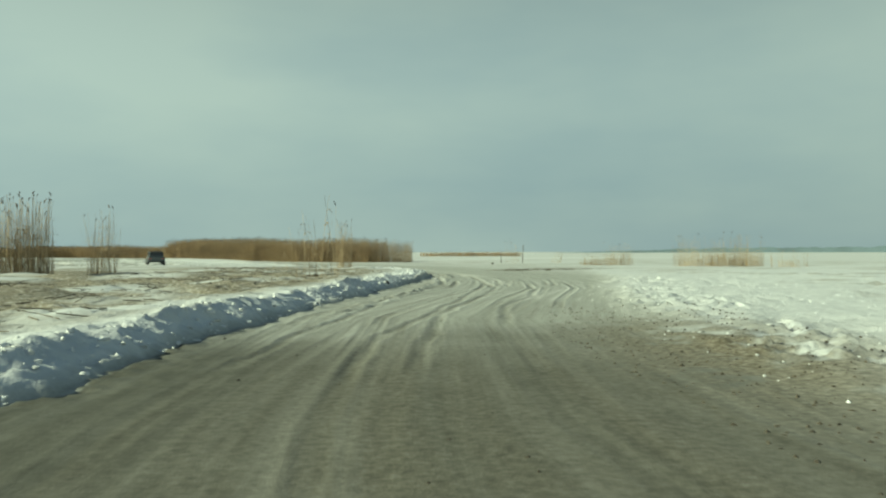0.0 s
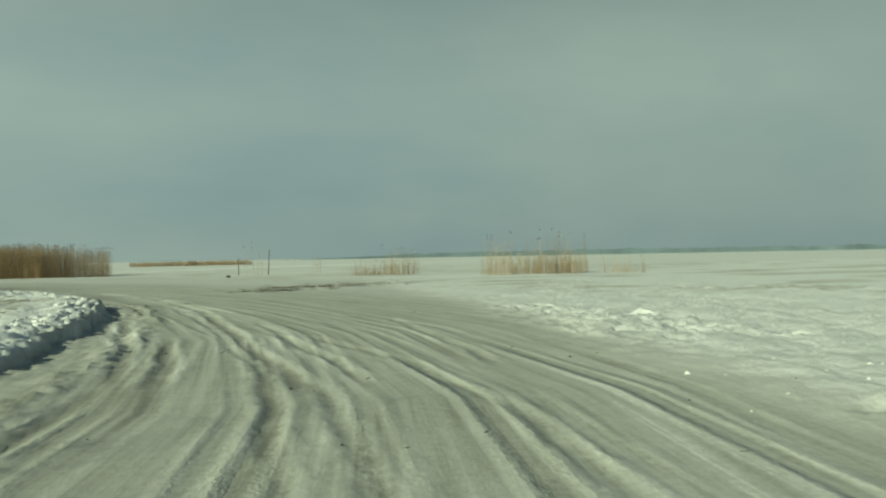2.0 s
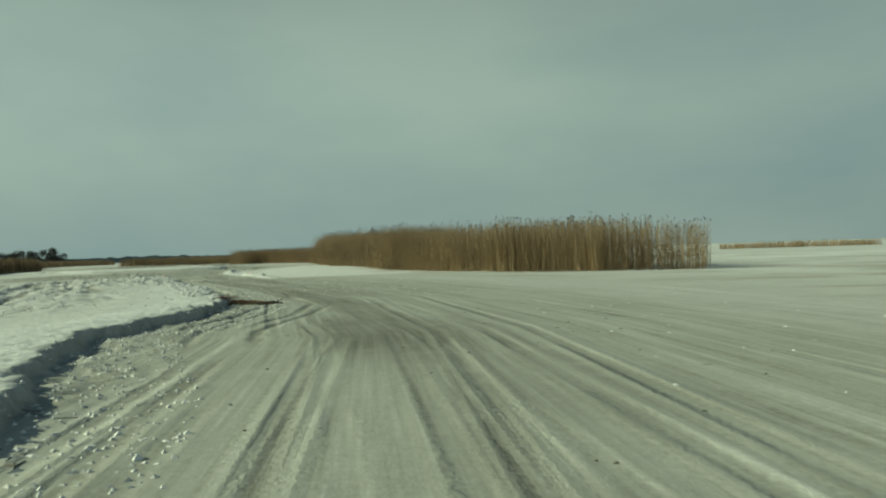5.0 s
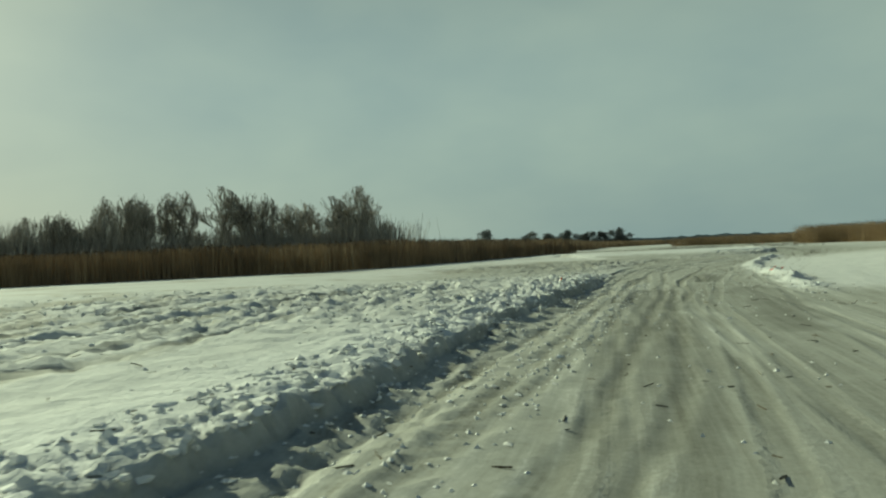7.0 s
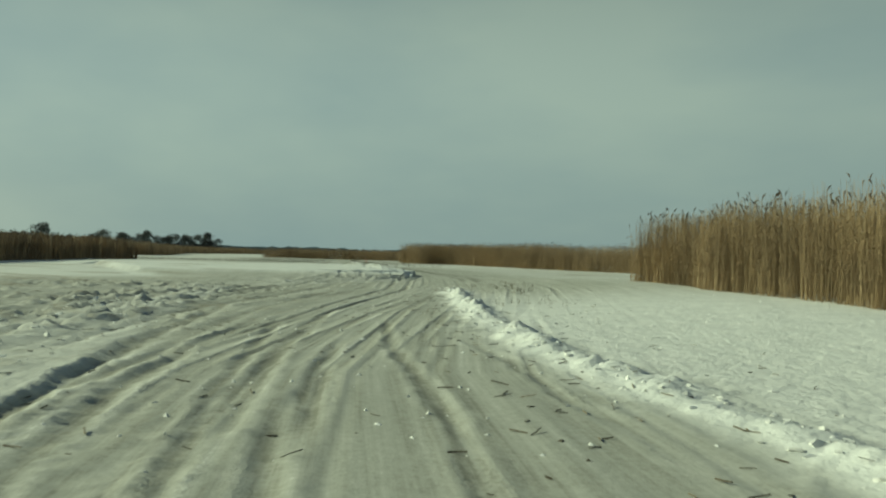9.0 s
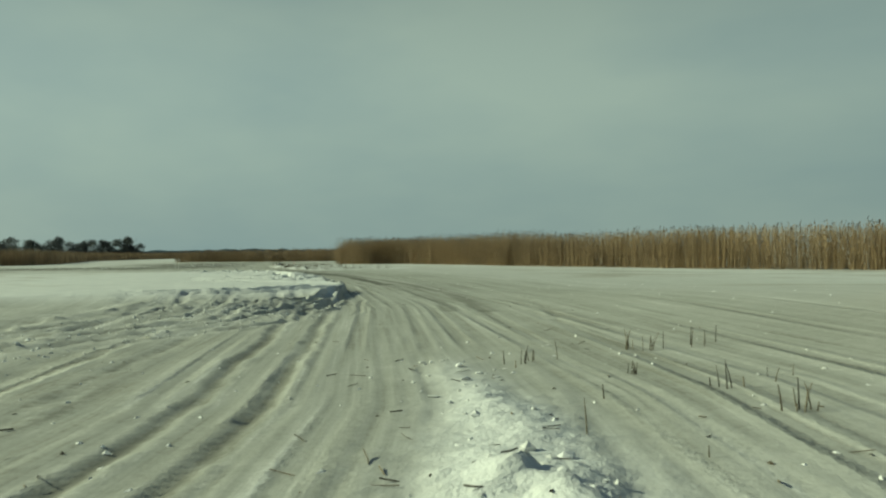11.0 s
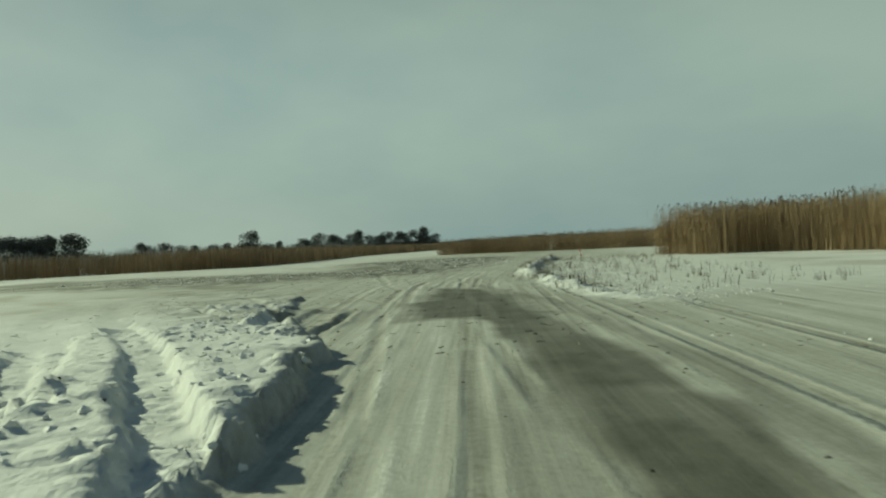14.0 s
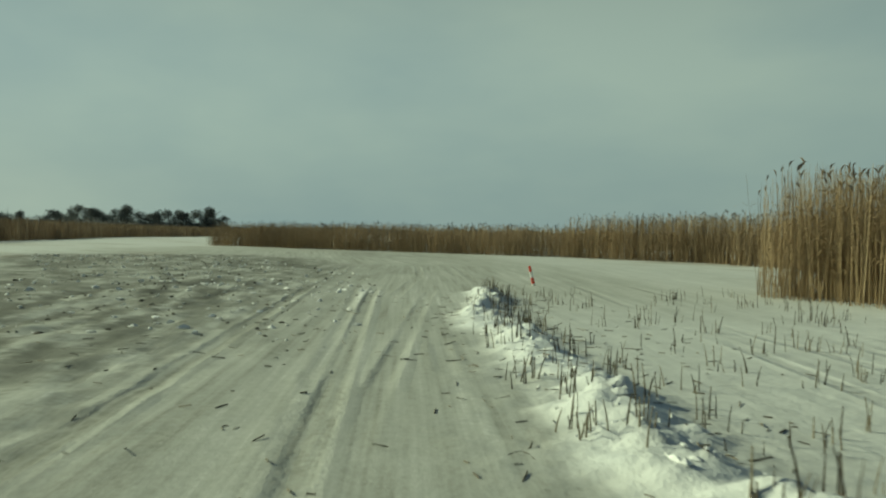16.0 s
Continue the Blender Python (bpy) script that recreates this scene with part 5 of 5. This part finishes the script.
DENSE = [dense_tree("dark_tree", "far dark tree with a close rounded crown", 9.0, sd) for sd in (4, 9, 15)]
rnd = random.Random(9)
k = 0
for (ax, ay), (bx, by), cnt, s0, s1 in (((-286, 314), (-312, 284), 15, 0.75, 1.15), ((-314, 282), (-342, 236), 16, 0.6, 0.9), ((-326, 262), (-327, 261), 1, 1.35, 1.36),
                                        ((-344, 234), (-350, 228), 3, 0.95, 1.15), ((-352, 208), (-360, 150), 24, 1.35, 1.65), ((-330, 345), (-331, 346), 1, 0.6, 0.61), ((-345, 299), (-345, 299), 1, 1.25, 1.26)):
    for q in range(cnt):
        t = (q + 0.5) / cnt
        x, y, size = ax + (bx - ax) * t + rnd.uniform(-2, 2), ay + (by - ay) * t + rnd.uniform(-2, 2), rnd.uniform(s0, s1)
        m = Matrix.Translation((x, y, float(ground_z(x, y)[0]))) @ Matrix.Rotation(rnd.uniform(0, 6.28), 4, "Z") @ Matrix.Diagonal((size, size, size, 1))
        src = DENSE[k % 3]
        if k < 3:
            src.matrix_world = m
        else:
            copy_thing(src, m @ Matrix.Diagonal([1 / c for c in src.scale] + [1]))
        k += 1


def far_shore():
    """The wooded far side of the lake: a long low ridge of crowns, uneven on top, its haze put into the colour."""
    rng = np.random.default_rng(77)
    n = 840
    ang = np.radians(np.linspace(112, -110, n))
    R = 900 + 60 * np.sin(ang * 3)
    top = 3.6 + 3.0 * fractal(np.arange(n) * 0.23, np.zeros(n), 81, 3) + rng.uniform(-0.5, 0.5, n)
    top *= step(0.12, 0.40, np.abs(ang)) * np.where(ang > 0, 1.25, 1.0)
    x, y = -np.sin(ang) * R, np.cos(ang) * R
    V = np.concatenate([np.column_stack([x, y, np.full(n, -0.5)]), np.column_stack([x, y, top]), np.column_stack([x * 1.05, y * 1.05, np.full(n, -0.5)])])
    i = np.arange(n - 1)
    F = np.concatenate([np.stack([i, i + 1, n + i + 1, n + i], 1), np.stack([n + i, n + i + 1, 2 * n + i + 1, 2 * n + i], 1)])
    return tagged(soup("backdrop", V, F, [HAZED_WOOD]), "wooded shore far across the lake, distance haze put into its blue-grey colour", "shore", kind="structure")


far_shore()


# ---------- loose snow, clods, broken stalks ----------
def ico():
    bm = bmesh.new()
    bmesh.ops.create_icosphere(bm, subdivisions=1, radius=1.0)
    bm.verts.ensure_lookup_table()
    v = np.array([tuple(k.co) for k in bm.verts])
    f = np.array([[k.index for k in q.verts] for q in bm.faces])
    bm.free()
    return v, f


ICO_V, ICO_F = ico()
OCT_V = np.array([(1, 0, 0), (0, 1, 0), (-1, 0, 0), (0, -1, 0), (0, 0, 1), (0, 0, -1)], float)
OCT_F = np.array([(0, 1, 4), (1, 2, 4), (2, 3, 4), (3, 0, 4), (1, 0, 5), (2, 1, 5), (3, 2, 5), (0, 3, 5)])


def crumbs(name, x, y, size, label, category, mat, seed, sink=0.5, squash=0.62):
    """Many small lumps, each bent out of round, lying half sunk on the snow."""
    rng = np.random.default_rng(seed)
    n = len(x)
    z = ground_z(x, y)
    form_v, form_f = (ICO_V, ICO_F) if size.max() > 0.052 else (OCT_V, OCT_F)
    ball = form_v[None] * rng.uniform(0.5, 1.4, (n, len(form_v), 1))
    a_ = rng.uniform(0, 2 * np.pi, n)
    scale = size[:, None] * rng.uniform(0.6, 1.3, (n, 3)) * np.array([1, 1, squash])
    b_ = ball * scale[:, None]
    X = b_[..., 0] * np.cos(a_)[:, None] - b_[..., 1] * np.sin(a_)[:, None] + x[:, None]
    Y = b_[..., 0] * np.sin(a_)[:, None] + b_[..., 1] * np.cos(a_)[:, None] + y[:, None]
    Z = b_[..., 2] + (z + (1 - 2 * sink) * size * squash * 0.6)[:, None]
    V = np.stack([X, Y, Z], -1).reshape(-1, 3)
    F = (form_f[None] + (np.arange(n) * len(form_v))[:, None, None]).reshape(-1, 3)
    return tagged(soup(name, V, F, [mat]), label, category, kind="stuff")


def strew(line, lo, hi, spread_lo, spread_hi, count, seed):
    """Places beside a line, positive to its left, between two ways along it."""
    rng = np.random.default_rng(seed)
    L = np.array(line, float)
    seg = np.hypot(*np.diff(L, axis=0).T)
    cum = np.concatenate([[0], np.cumsum(seg)])
    s = rng.uniform(lo, hi, count)
    k = np.clip(np.searchsorted(cum, s) - 1, 0, len(seg) - 1)
    t = ((s - cum[k]) / seg[k])[:, None]
    d = np.diff(L, axis=0)[k] / seg[k][:, None]
    off = rng.uniform(spread_lo, spread_hi, count)
    p = L[k] + (L[k + 1] - L[k]) * t + np.stack([-d[:, 1], d[:, 0]], 1) * off[:, None]
    return p[:, 0], p[:, 1], rng


def lumps_along(line, lo, hi, a_, b_, count, big, label, seed, mat=None, name="snow_crumbs", category="snow"):
    x, y, rng = strew(line, lo, hi, a_, b_, count, seed)
    size = big * rng.uniform(0.25, 1.0, count) ** 2.2 + 0.018
    return crumbs(name, x, y, size, label, category, mat or LUMP, seed + 1)


lumps_along(BANK, 34, 96, 0.05, 1.0, 1100, 0.05, "white snow crumbs along the ploughed bank", 101)
lumps_along(BANK, 112, 145, 0.0, 1.1, 2400, 0.055, "coarse snow blocks along the ploughed bank", 103)
lumps_along(BANK, 93, 112, -1.5, 0.1, 1500, 0.022, "snow crumbs between fresh ruts at the bank's foot", 148)
lumps_along(BANK, 110, 138, -1.6, 0.0, 1500, 0.022, "broken snow crumbs at the bank's foot", 105)
lumps_along(BANK, 126, 160, 0.6, 2.6, 420, 0.06, "churned snow lumps behind the bank", 107)
lumps_along(ISLE, 26, 54, 0.0, 1.6, 500, 0.05, "snow blocks along the island's cut edge", 109)
lumps_along(ISLE, 4, 14, 0.0, 3.5, 500, 0.030, "snow crumbs thrown up beside deep wheel ruts", 125)
lumps_along(BANK, 125, 150, 1.0, 7.0, 1500, 0.04, "small angular snow crumbs on churned snow", 127)
lumps_along(BANK, 103, 140, 4.0, 18.0, 2600, 0.04, "choppy broken snow trodden over and over", 129)
lumps_along(TRODDEN, 20, 78, -4.5, 4.5, 1500, 0.06, "churned snow lumps on the trodden flat", 171)
lumps_along(TRODDEN, 20, 78, -4.5, 4.5, 900, 0.035, "dark frozen clods on the trodden flat", 173, EARTH, "clods", "earth")
lumps_along(RIDGE_A, 0, 38, -0.4, 0.4, 400, 0.04, "loose snow crumbs on the thin ridge", 111)
lumps_along(RIDGE_B, 0, 36, -0.45, 0.45, 700, 0.028, "loose snow crumbs on the stubbly ridge", 113)
lumps_along(RIDGE_B, 1, 20, -2.8, -0.2, 1100, 0.034, "snow chunks among cut stalks beside the ridge", 147)
lumps_along(FIELD_R, 34, 64, -7.0, 0.0, 500, 0.018, "rough snow lumps on the trodden field", 115)
lumps_along(FIELD_R, 38, 54, -2.6, 1.2, 1000, 0.014, "dark frozen clods in dirty snow", 117, EARTH, "clods", "earth")
lumps_along(LANE, 32, 240, -4.0, 4.0, 500, 0.010, "small dark clods scattered on the lane", 119, EARTH, "clods", "earth")
lumps_along(LANE, 112, 175, -4.0, 5.5, 900, 0.022, "small loose snow crumbs between the ruts", 183)
lumps_along(LANE, 95, 240, -10.0, -2.0, 420, 0.020, "scattered snow crumbs on the open ice", 121)


def stalks_lying(x, y, length, thick, seed, label, name="broken_stalks", mat=None, pitch_=0.12, way=None):
    rng = np.random.default_rng(seed)
    n = len(x)
    g = rng.uniform(0, 2 * np.pi, n) if way is None else way + rng.normal(0, 0.5, n)
    up = rng.normal(0, pitch_, n)
    d = np.stack([np.cos(g) * np.cos(up), np.sin(g) * np.cos(up), np.sin(up)], 1)
    side_ = np.stack([-np.sin(g), np.cos(g), np.zeros(n)], 1)
    lift = np.array([0, 0, 1.0])
    c = np.column_stack([x, y, ground_z(x, y) + thick * 0.9 + np.abs(d[:, 2]) * length * 0.3])
    V = []
    for e in (-0.5, 0.1, 0.5):
        m_ = c + d * (e * length)[:, None] + side_ * (rng.normal(0, 0.04, n) * length * (e == 0.1))[:, None]
        for s_, u_ in ((1, -0.6), (0, 1.0), (-1, -0.6)):
            V.append(m_ + side_ * (s_ * thick)[:, None] + lift * (u_ * thick)[:, None])
    V = np.stack(V, 1).reshape(-1, 3)
    k = np.arange(n)[:, None] * 9
    F = np.concatenate([k + np.array(q) for q in ((0, 1, 4, 3), (1, 2, 5, 4), (2, 0, 3, 5), (3, 4, 7, 6), (4, 5, 8, 7), (5, 3, 6, 8))])
    return tagged(soup(name, V, F, [mat or STRAW]), label, "straw", kind="stuff")


def strewn_stalks(line, lo, hi, a_, b_, count, l0, l1, seed, label, thick=0.006, way=None):
    x, y, rng = strew(line, lo, hi, a_, b_, count, seed)
    return stalks_lying(x, y, rng.uniform(l0, l1, count), thick * rng.uniform(0.6, 1.5, count), seed + 1, label, way=way)


strewn_stalks(LANE, 212, 252, -4.0, 9.0, 1500, 0.03, 0.13, 131, "short broken reed stalks on the packed snow", 0.0042)
strewn_stalks(LANE, 118, 170, -5.0, 5.0, 520, 0.04, 0.17, 181, "broken reed stalks scattered over the rutted snow", 0.005)
strewn_stalks(LANE, 60, 210, -4.5, 4.5, 300, 0.03, 0.14, 133, "few broken reed stalks on the lane", 0.0035)
strewn_stalks(RIDGE_B, 4, 36, -1.2, 1.0, 420, 0.05, 0.2, 135, "broken reed stalks along the snow ridge", 0.0045)
strewn_stalks(RIDGE_A, 2, 38, -0.4, 1.6, 220, 0.04, 0.2, 137, "straws along the snow ridge", 0.004)
strewn_stalks(BANK, 30, 96, 1.6, 11.0, 2600, 0.10, 0.5, 139, "flattened dry straw on the snowy verge", 0.008)
strewn_stalks(BANK, 70, 96, -0.8, 0.4, 110, 0.06, 0.25, 141, "straws at the bank's shaded foot", 0.004)
strewn_stalks(BANK, 108, 160, 0.5, 9.0, 300, 0.06, 0.22, 143, "straws in churned snow", 0.005)
rng = np.random.default_rng(150)
stalks_lying(-14.1 + np.clip(rng.normal(0, 0.34, 260), -0.6, 0.65), 66.9 + np.clip(rng.normal(0, 0.26, 260), -0.5, 0.5), rng.uniform(0.25, 0.8, 260), rng.uniform(0.006, 0.011, 260), 151, "heap of reddish broken reeds at the bank's foot", pitch_=0.06, way=0.83, mat=RUSTY)
stalks_lying(-13.9 + np.clip(rng.normal(0, 0.4, 22), -0.7, 0.8), 66.9 + np.clip(rng.normal(0, 0.3, 22), -0.5, 0.5), rng.uniform(0.6, 1.1, 22), rng.uniform(0.009, 0.015, 22), 152, "dark broken reed stems on the reddish heap", pitch_=0.05, way=0.83, mat=STUB)
for cx, cy, ex, ey, cnt, sd in ((5.0, 47.0, 1.0, 0.5, 50, 153), (7.2, 49.6, 1.6, 0.6, 90, 155), (9.5, 51.5, 1.6, 0.5, 50, 157)):
    stalks_lying(cx + rng.normal(0, ex, cnt), cy + rng.normal(0, ey, cnt), rng.uniform(0.2, 0.8, cnt), rng.uniform(0.005, 0.010, cnt), sd, "scattered dark broken reeds on the open ice", way=0.3)


def stubble(line, lo, hi, a_, b_, tufts, seed, label):
    """Cut stalk ends standing in small bunches out of the snow."""
    x, y, rng = strew(line, lo, hi, a_, b_, tufts, seed)
    k = rng.integers(1, 7, tufts)
    px, py = np.repeat(x, k) + rng.normal(0, 0.09, k.sum()), np.repeat(y, k) + rng.normal(0, 0.09, k.sum())
    n = len(px)
    V, F, M = stalk_mesh(px, py, ground_z(px, py), rng.uniform(0.06, 0.25, n), rng.uniform(0.006, 0.011, n), rng.uniform(0, 0.35, n), 3, 0, False, rng)
    return tagged(soup("reed_stubble", V, F, [STUB]), label, "stubble", kind="stuff")


stubble(RIDGE_B, 3, 36, -7.0, 0.2, 330, 161, "cut reed stubble standing in the snow beside the lane")
stubble(RIDGE_B, 6, 36, -0.7, 0.45, 190, 163, "cut reed stubs poking out of the snow ridge")
stubble(RIDGE_A, 26, 38, -3.0, -0.4, 30, 165, "few thin stubs beside the snow ridge")


# ---------- single things ----------
def marker_cone(x, y, lean, turn, label, crushed=0.0, skin=None, size=1.0, sink=0.02):
    """A striped plastic course marker: square foot, tapering body with a white band."""
    top = empty("course_marker", Matrix.Translation((x, y, float(ground_z(x, y)[0]) - sink)) @ Matrix.Rotation(radians(turn), 4, "Z") @ Matrix.Rotation(radians(lean), 4, "Y") @ Matrix.Diagonal((size * (1 + crushed), size, size * (1 - crushed * 0.5), 1)))
    part("foot", box_bm(0.28, 0.28, 0.03, (0, 0, 0.015), 0.012), skin or RED, top)
    for nm, z0, z1, r0, r1, mt in (("body", 0.03, 0.17, 0.105, 0.075, skin or RED), ("band", 0.17, 0.29, 0.075, 0.05, WHITE), ("tip", 0.29, 0.45, 0.05, 0.02, skin or RED)):
        bm = bmesh.new()
        bmesh.ops.create_cone(bm, cap_ends=True, segments=14, radius1=r0, radius2=r1, depth=z1 - z0, matrix=Matrix.Translation((0, 0, (z0 + z1) / 2)))
        part(nm, bm, mt, top)
    return tagged(top, label, "marker", group="course markers")


marker_cone(-33.7, 94.9, 68, 20, "knocked-over red and white marker lying on the snow ridge", 0.1, None, 0.55)
marker_cone(-32.65, 93.35, 38, 70, "red and white marker half buried in the snow ridge", 0.3, None, 0.52, 0.03)
marker_cone(-31.05, 83.35, 18, 130, "orange marker leaning in the bank's snow lumps", 0.2, ORANGE, 0.6, 0.02)


def stake(x, y, high, r, lean, turn, label, bands=()):
    top = empty("stake", Matrix.Translation((x, y, float(ground_z(x, y)[0]) - 0.1)) @ Matrix.Rotation(radians(turn), 4, "Z") @ Matrix.Rotation(radians(lean), 4, "Y"))
    cuts = [(0.0, high, WOODPOLE)] if not bands else [(high * k / len(bands), high * (k + 1) / len(bands), mt) for k, mt in enumerate(bands)]
    for z0, z1, mt in cuts:
        bm = bmesh.new()
        f0, f1 = 1 - 0.35 * z0 / high, 1 - 0.35 * z1 / high
        bmesh.ops.create_cone(bm, cap_ends=True, segments=10, radius1=r * f0, radius2=r * f1, depth=z1 - z0, matrix=Matrix.Translation((0, 0, (z0 + z1) / 2)))
        part("pole" if not bands else "band", bm, mt, top)
    return tagged(top, label, "stake")


stake(9.25, 79.5, 2.1, 0.05, 4, 30, "dark thin wooden stake standing on the ice")
stake(7.0, 80.2, 1.5, 0.04, -5, 80, "short dark wooden stake on the ice")
stake(-103.15, 178.6, 0.62, 0.05, -14, 40, "leaning red and white banded marker post", (WHITE, RED, WHITE, RED))


def dark_lump(x, y, size, label, seed):
    rng = np.random.default_rng(seed)
    bm = bmesh.new()
    bmesh.ops.create_icosphere(bm, subdivisions=3, radius=size)
    for v in bm.verts:
        d = v.co.normalized()
        v.co *= 0.8 + 0.5 * noise.noise(d * 2.2 + Vector((seed, 0, 0)))
        v.co.z *= 0.75
    ob = part("ice_lump", bm, EARTH)
    ob.matrix_world = Matrix.Translation((x, y, float(ground_z(x, y)[0]) + size * 0.4))
    return tagged(ob, label, "lump")


dark_lump(5.44, 71.9, 0.17, "dark frozen lump lying on open ice", 3)
dark_lump(-1.85, 22.9, 0.10, "dark clod on the bank's crest", 5)
dark_lump(-4.3, 22.9, 0.10, "dark clod in strawy snow", 7)


def parked_car(x, y, turn, label):
    """A light estate car: lower body, glazed cabin, wheels, lamps and bumpers."""
    top = empty("parked_car", Matrix.Translation((x, y, float(ground_z(x, y)[0]))) @ Matrix.Rotation(radians(turn), 4, "Z") @ Matrix.Scale(0.8, 4))
    bm = box_bm(4.3, 1.72, 0.62, (0, 0, 0.62), 0.12, 3)
    for v in bm.verts:
        if v.co.x > 1.2 and v.co.z > 0.7:
            v.co.z -= 0.10 * (v.co.x - 1.2)
    part("body", bm, CARPAINT, top)
    bm = box_bm(2.7, 1.56, 0.60, (-0.45, 0, 1.18), 0.10, 3)
    for v in bm.verts:
        if v.co.z > 1.2:
            v.co.x = -0.45 + (v.co.x + 0.45) * 0.80
            v.co.y *= 0.88
    cabin = part("cabin", bm, CARPAINT, top)
    for nm, sx, sy, sz, px, py, pz in (("side_window", 1.9, 0.03, 0.36, -0.45, 0.755, 1.2), ("side_window", 1.9, 0.03, 0.36, -0.45, -0.755, 1.2)):
        part(nm, box_bm(sx, sy, sz, (px, py, pz), 0.01), GLASS, cabin)
    part("windscreen", box_bm(0.05, 1.32, 0.40, (0.80, 0, 1.17), 0.01), GLASS, cabin)
    part("rear_window", box_bm(0.05, 1.30, 0.36, (-1.71, 0, 1.2), 0.01), GLASS, cabin)
    for px in (1.35, -1.35):
        for py in (0.78, -0.78):
            bm = bmesh.new()
            bmesh.ops.create_cone(bm, cap_ends=True, segments=24, radius1=0.32, radius2=0.32, depth=0.2, matrix=Matrix.Translation((px, py, 0.32)) @ Matrix.Rotation(math.pi / 2, 4, "X"))
            tyre = part("wheel", bm, RUBBER, top)
            bm = bmesh.new()
            bmesh.ops.create_cone(bm, cap_ends=True, segments=20, radius1=0.19, radius2=0.17, depth=0.22, matrix=Matrix.Translation((px, py, 0.32)) @ Matrix.Rotation(math.pi / 2, 4, "X"))
            part("rim", bm, METAL, tyre)
    for px in (2.12, -2.12):
        part("bumper", box_bm(0.14, 1.66, 0.2, (px, 0, 0.42), 0.05), RUBBER, top)
        for py in (0.62, -0.62):
            part("headlight" if px > 0 else "tail_light", box_bm(0.06, 0.28, 0.14, (px, py, 0.72), 0.02), WHITE if px > 0 else RED, top)
    return tagged(top, label, "car")


parked_car(-24.5, 63.0, 114, "small dark car parked on snow before the reeds")
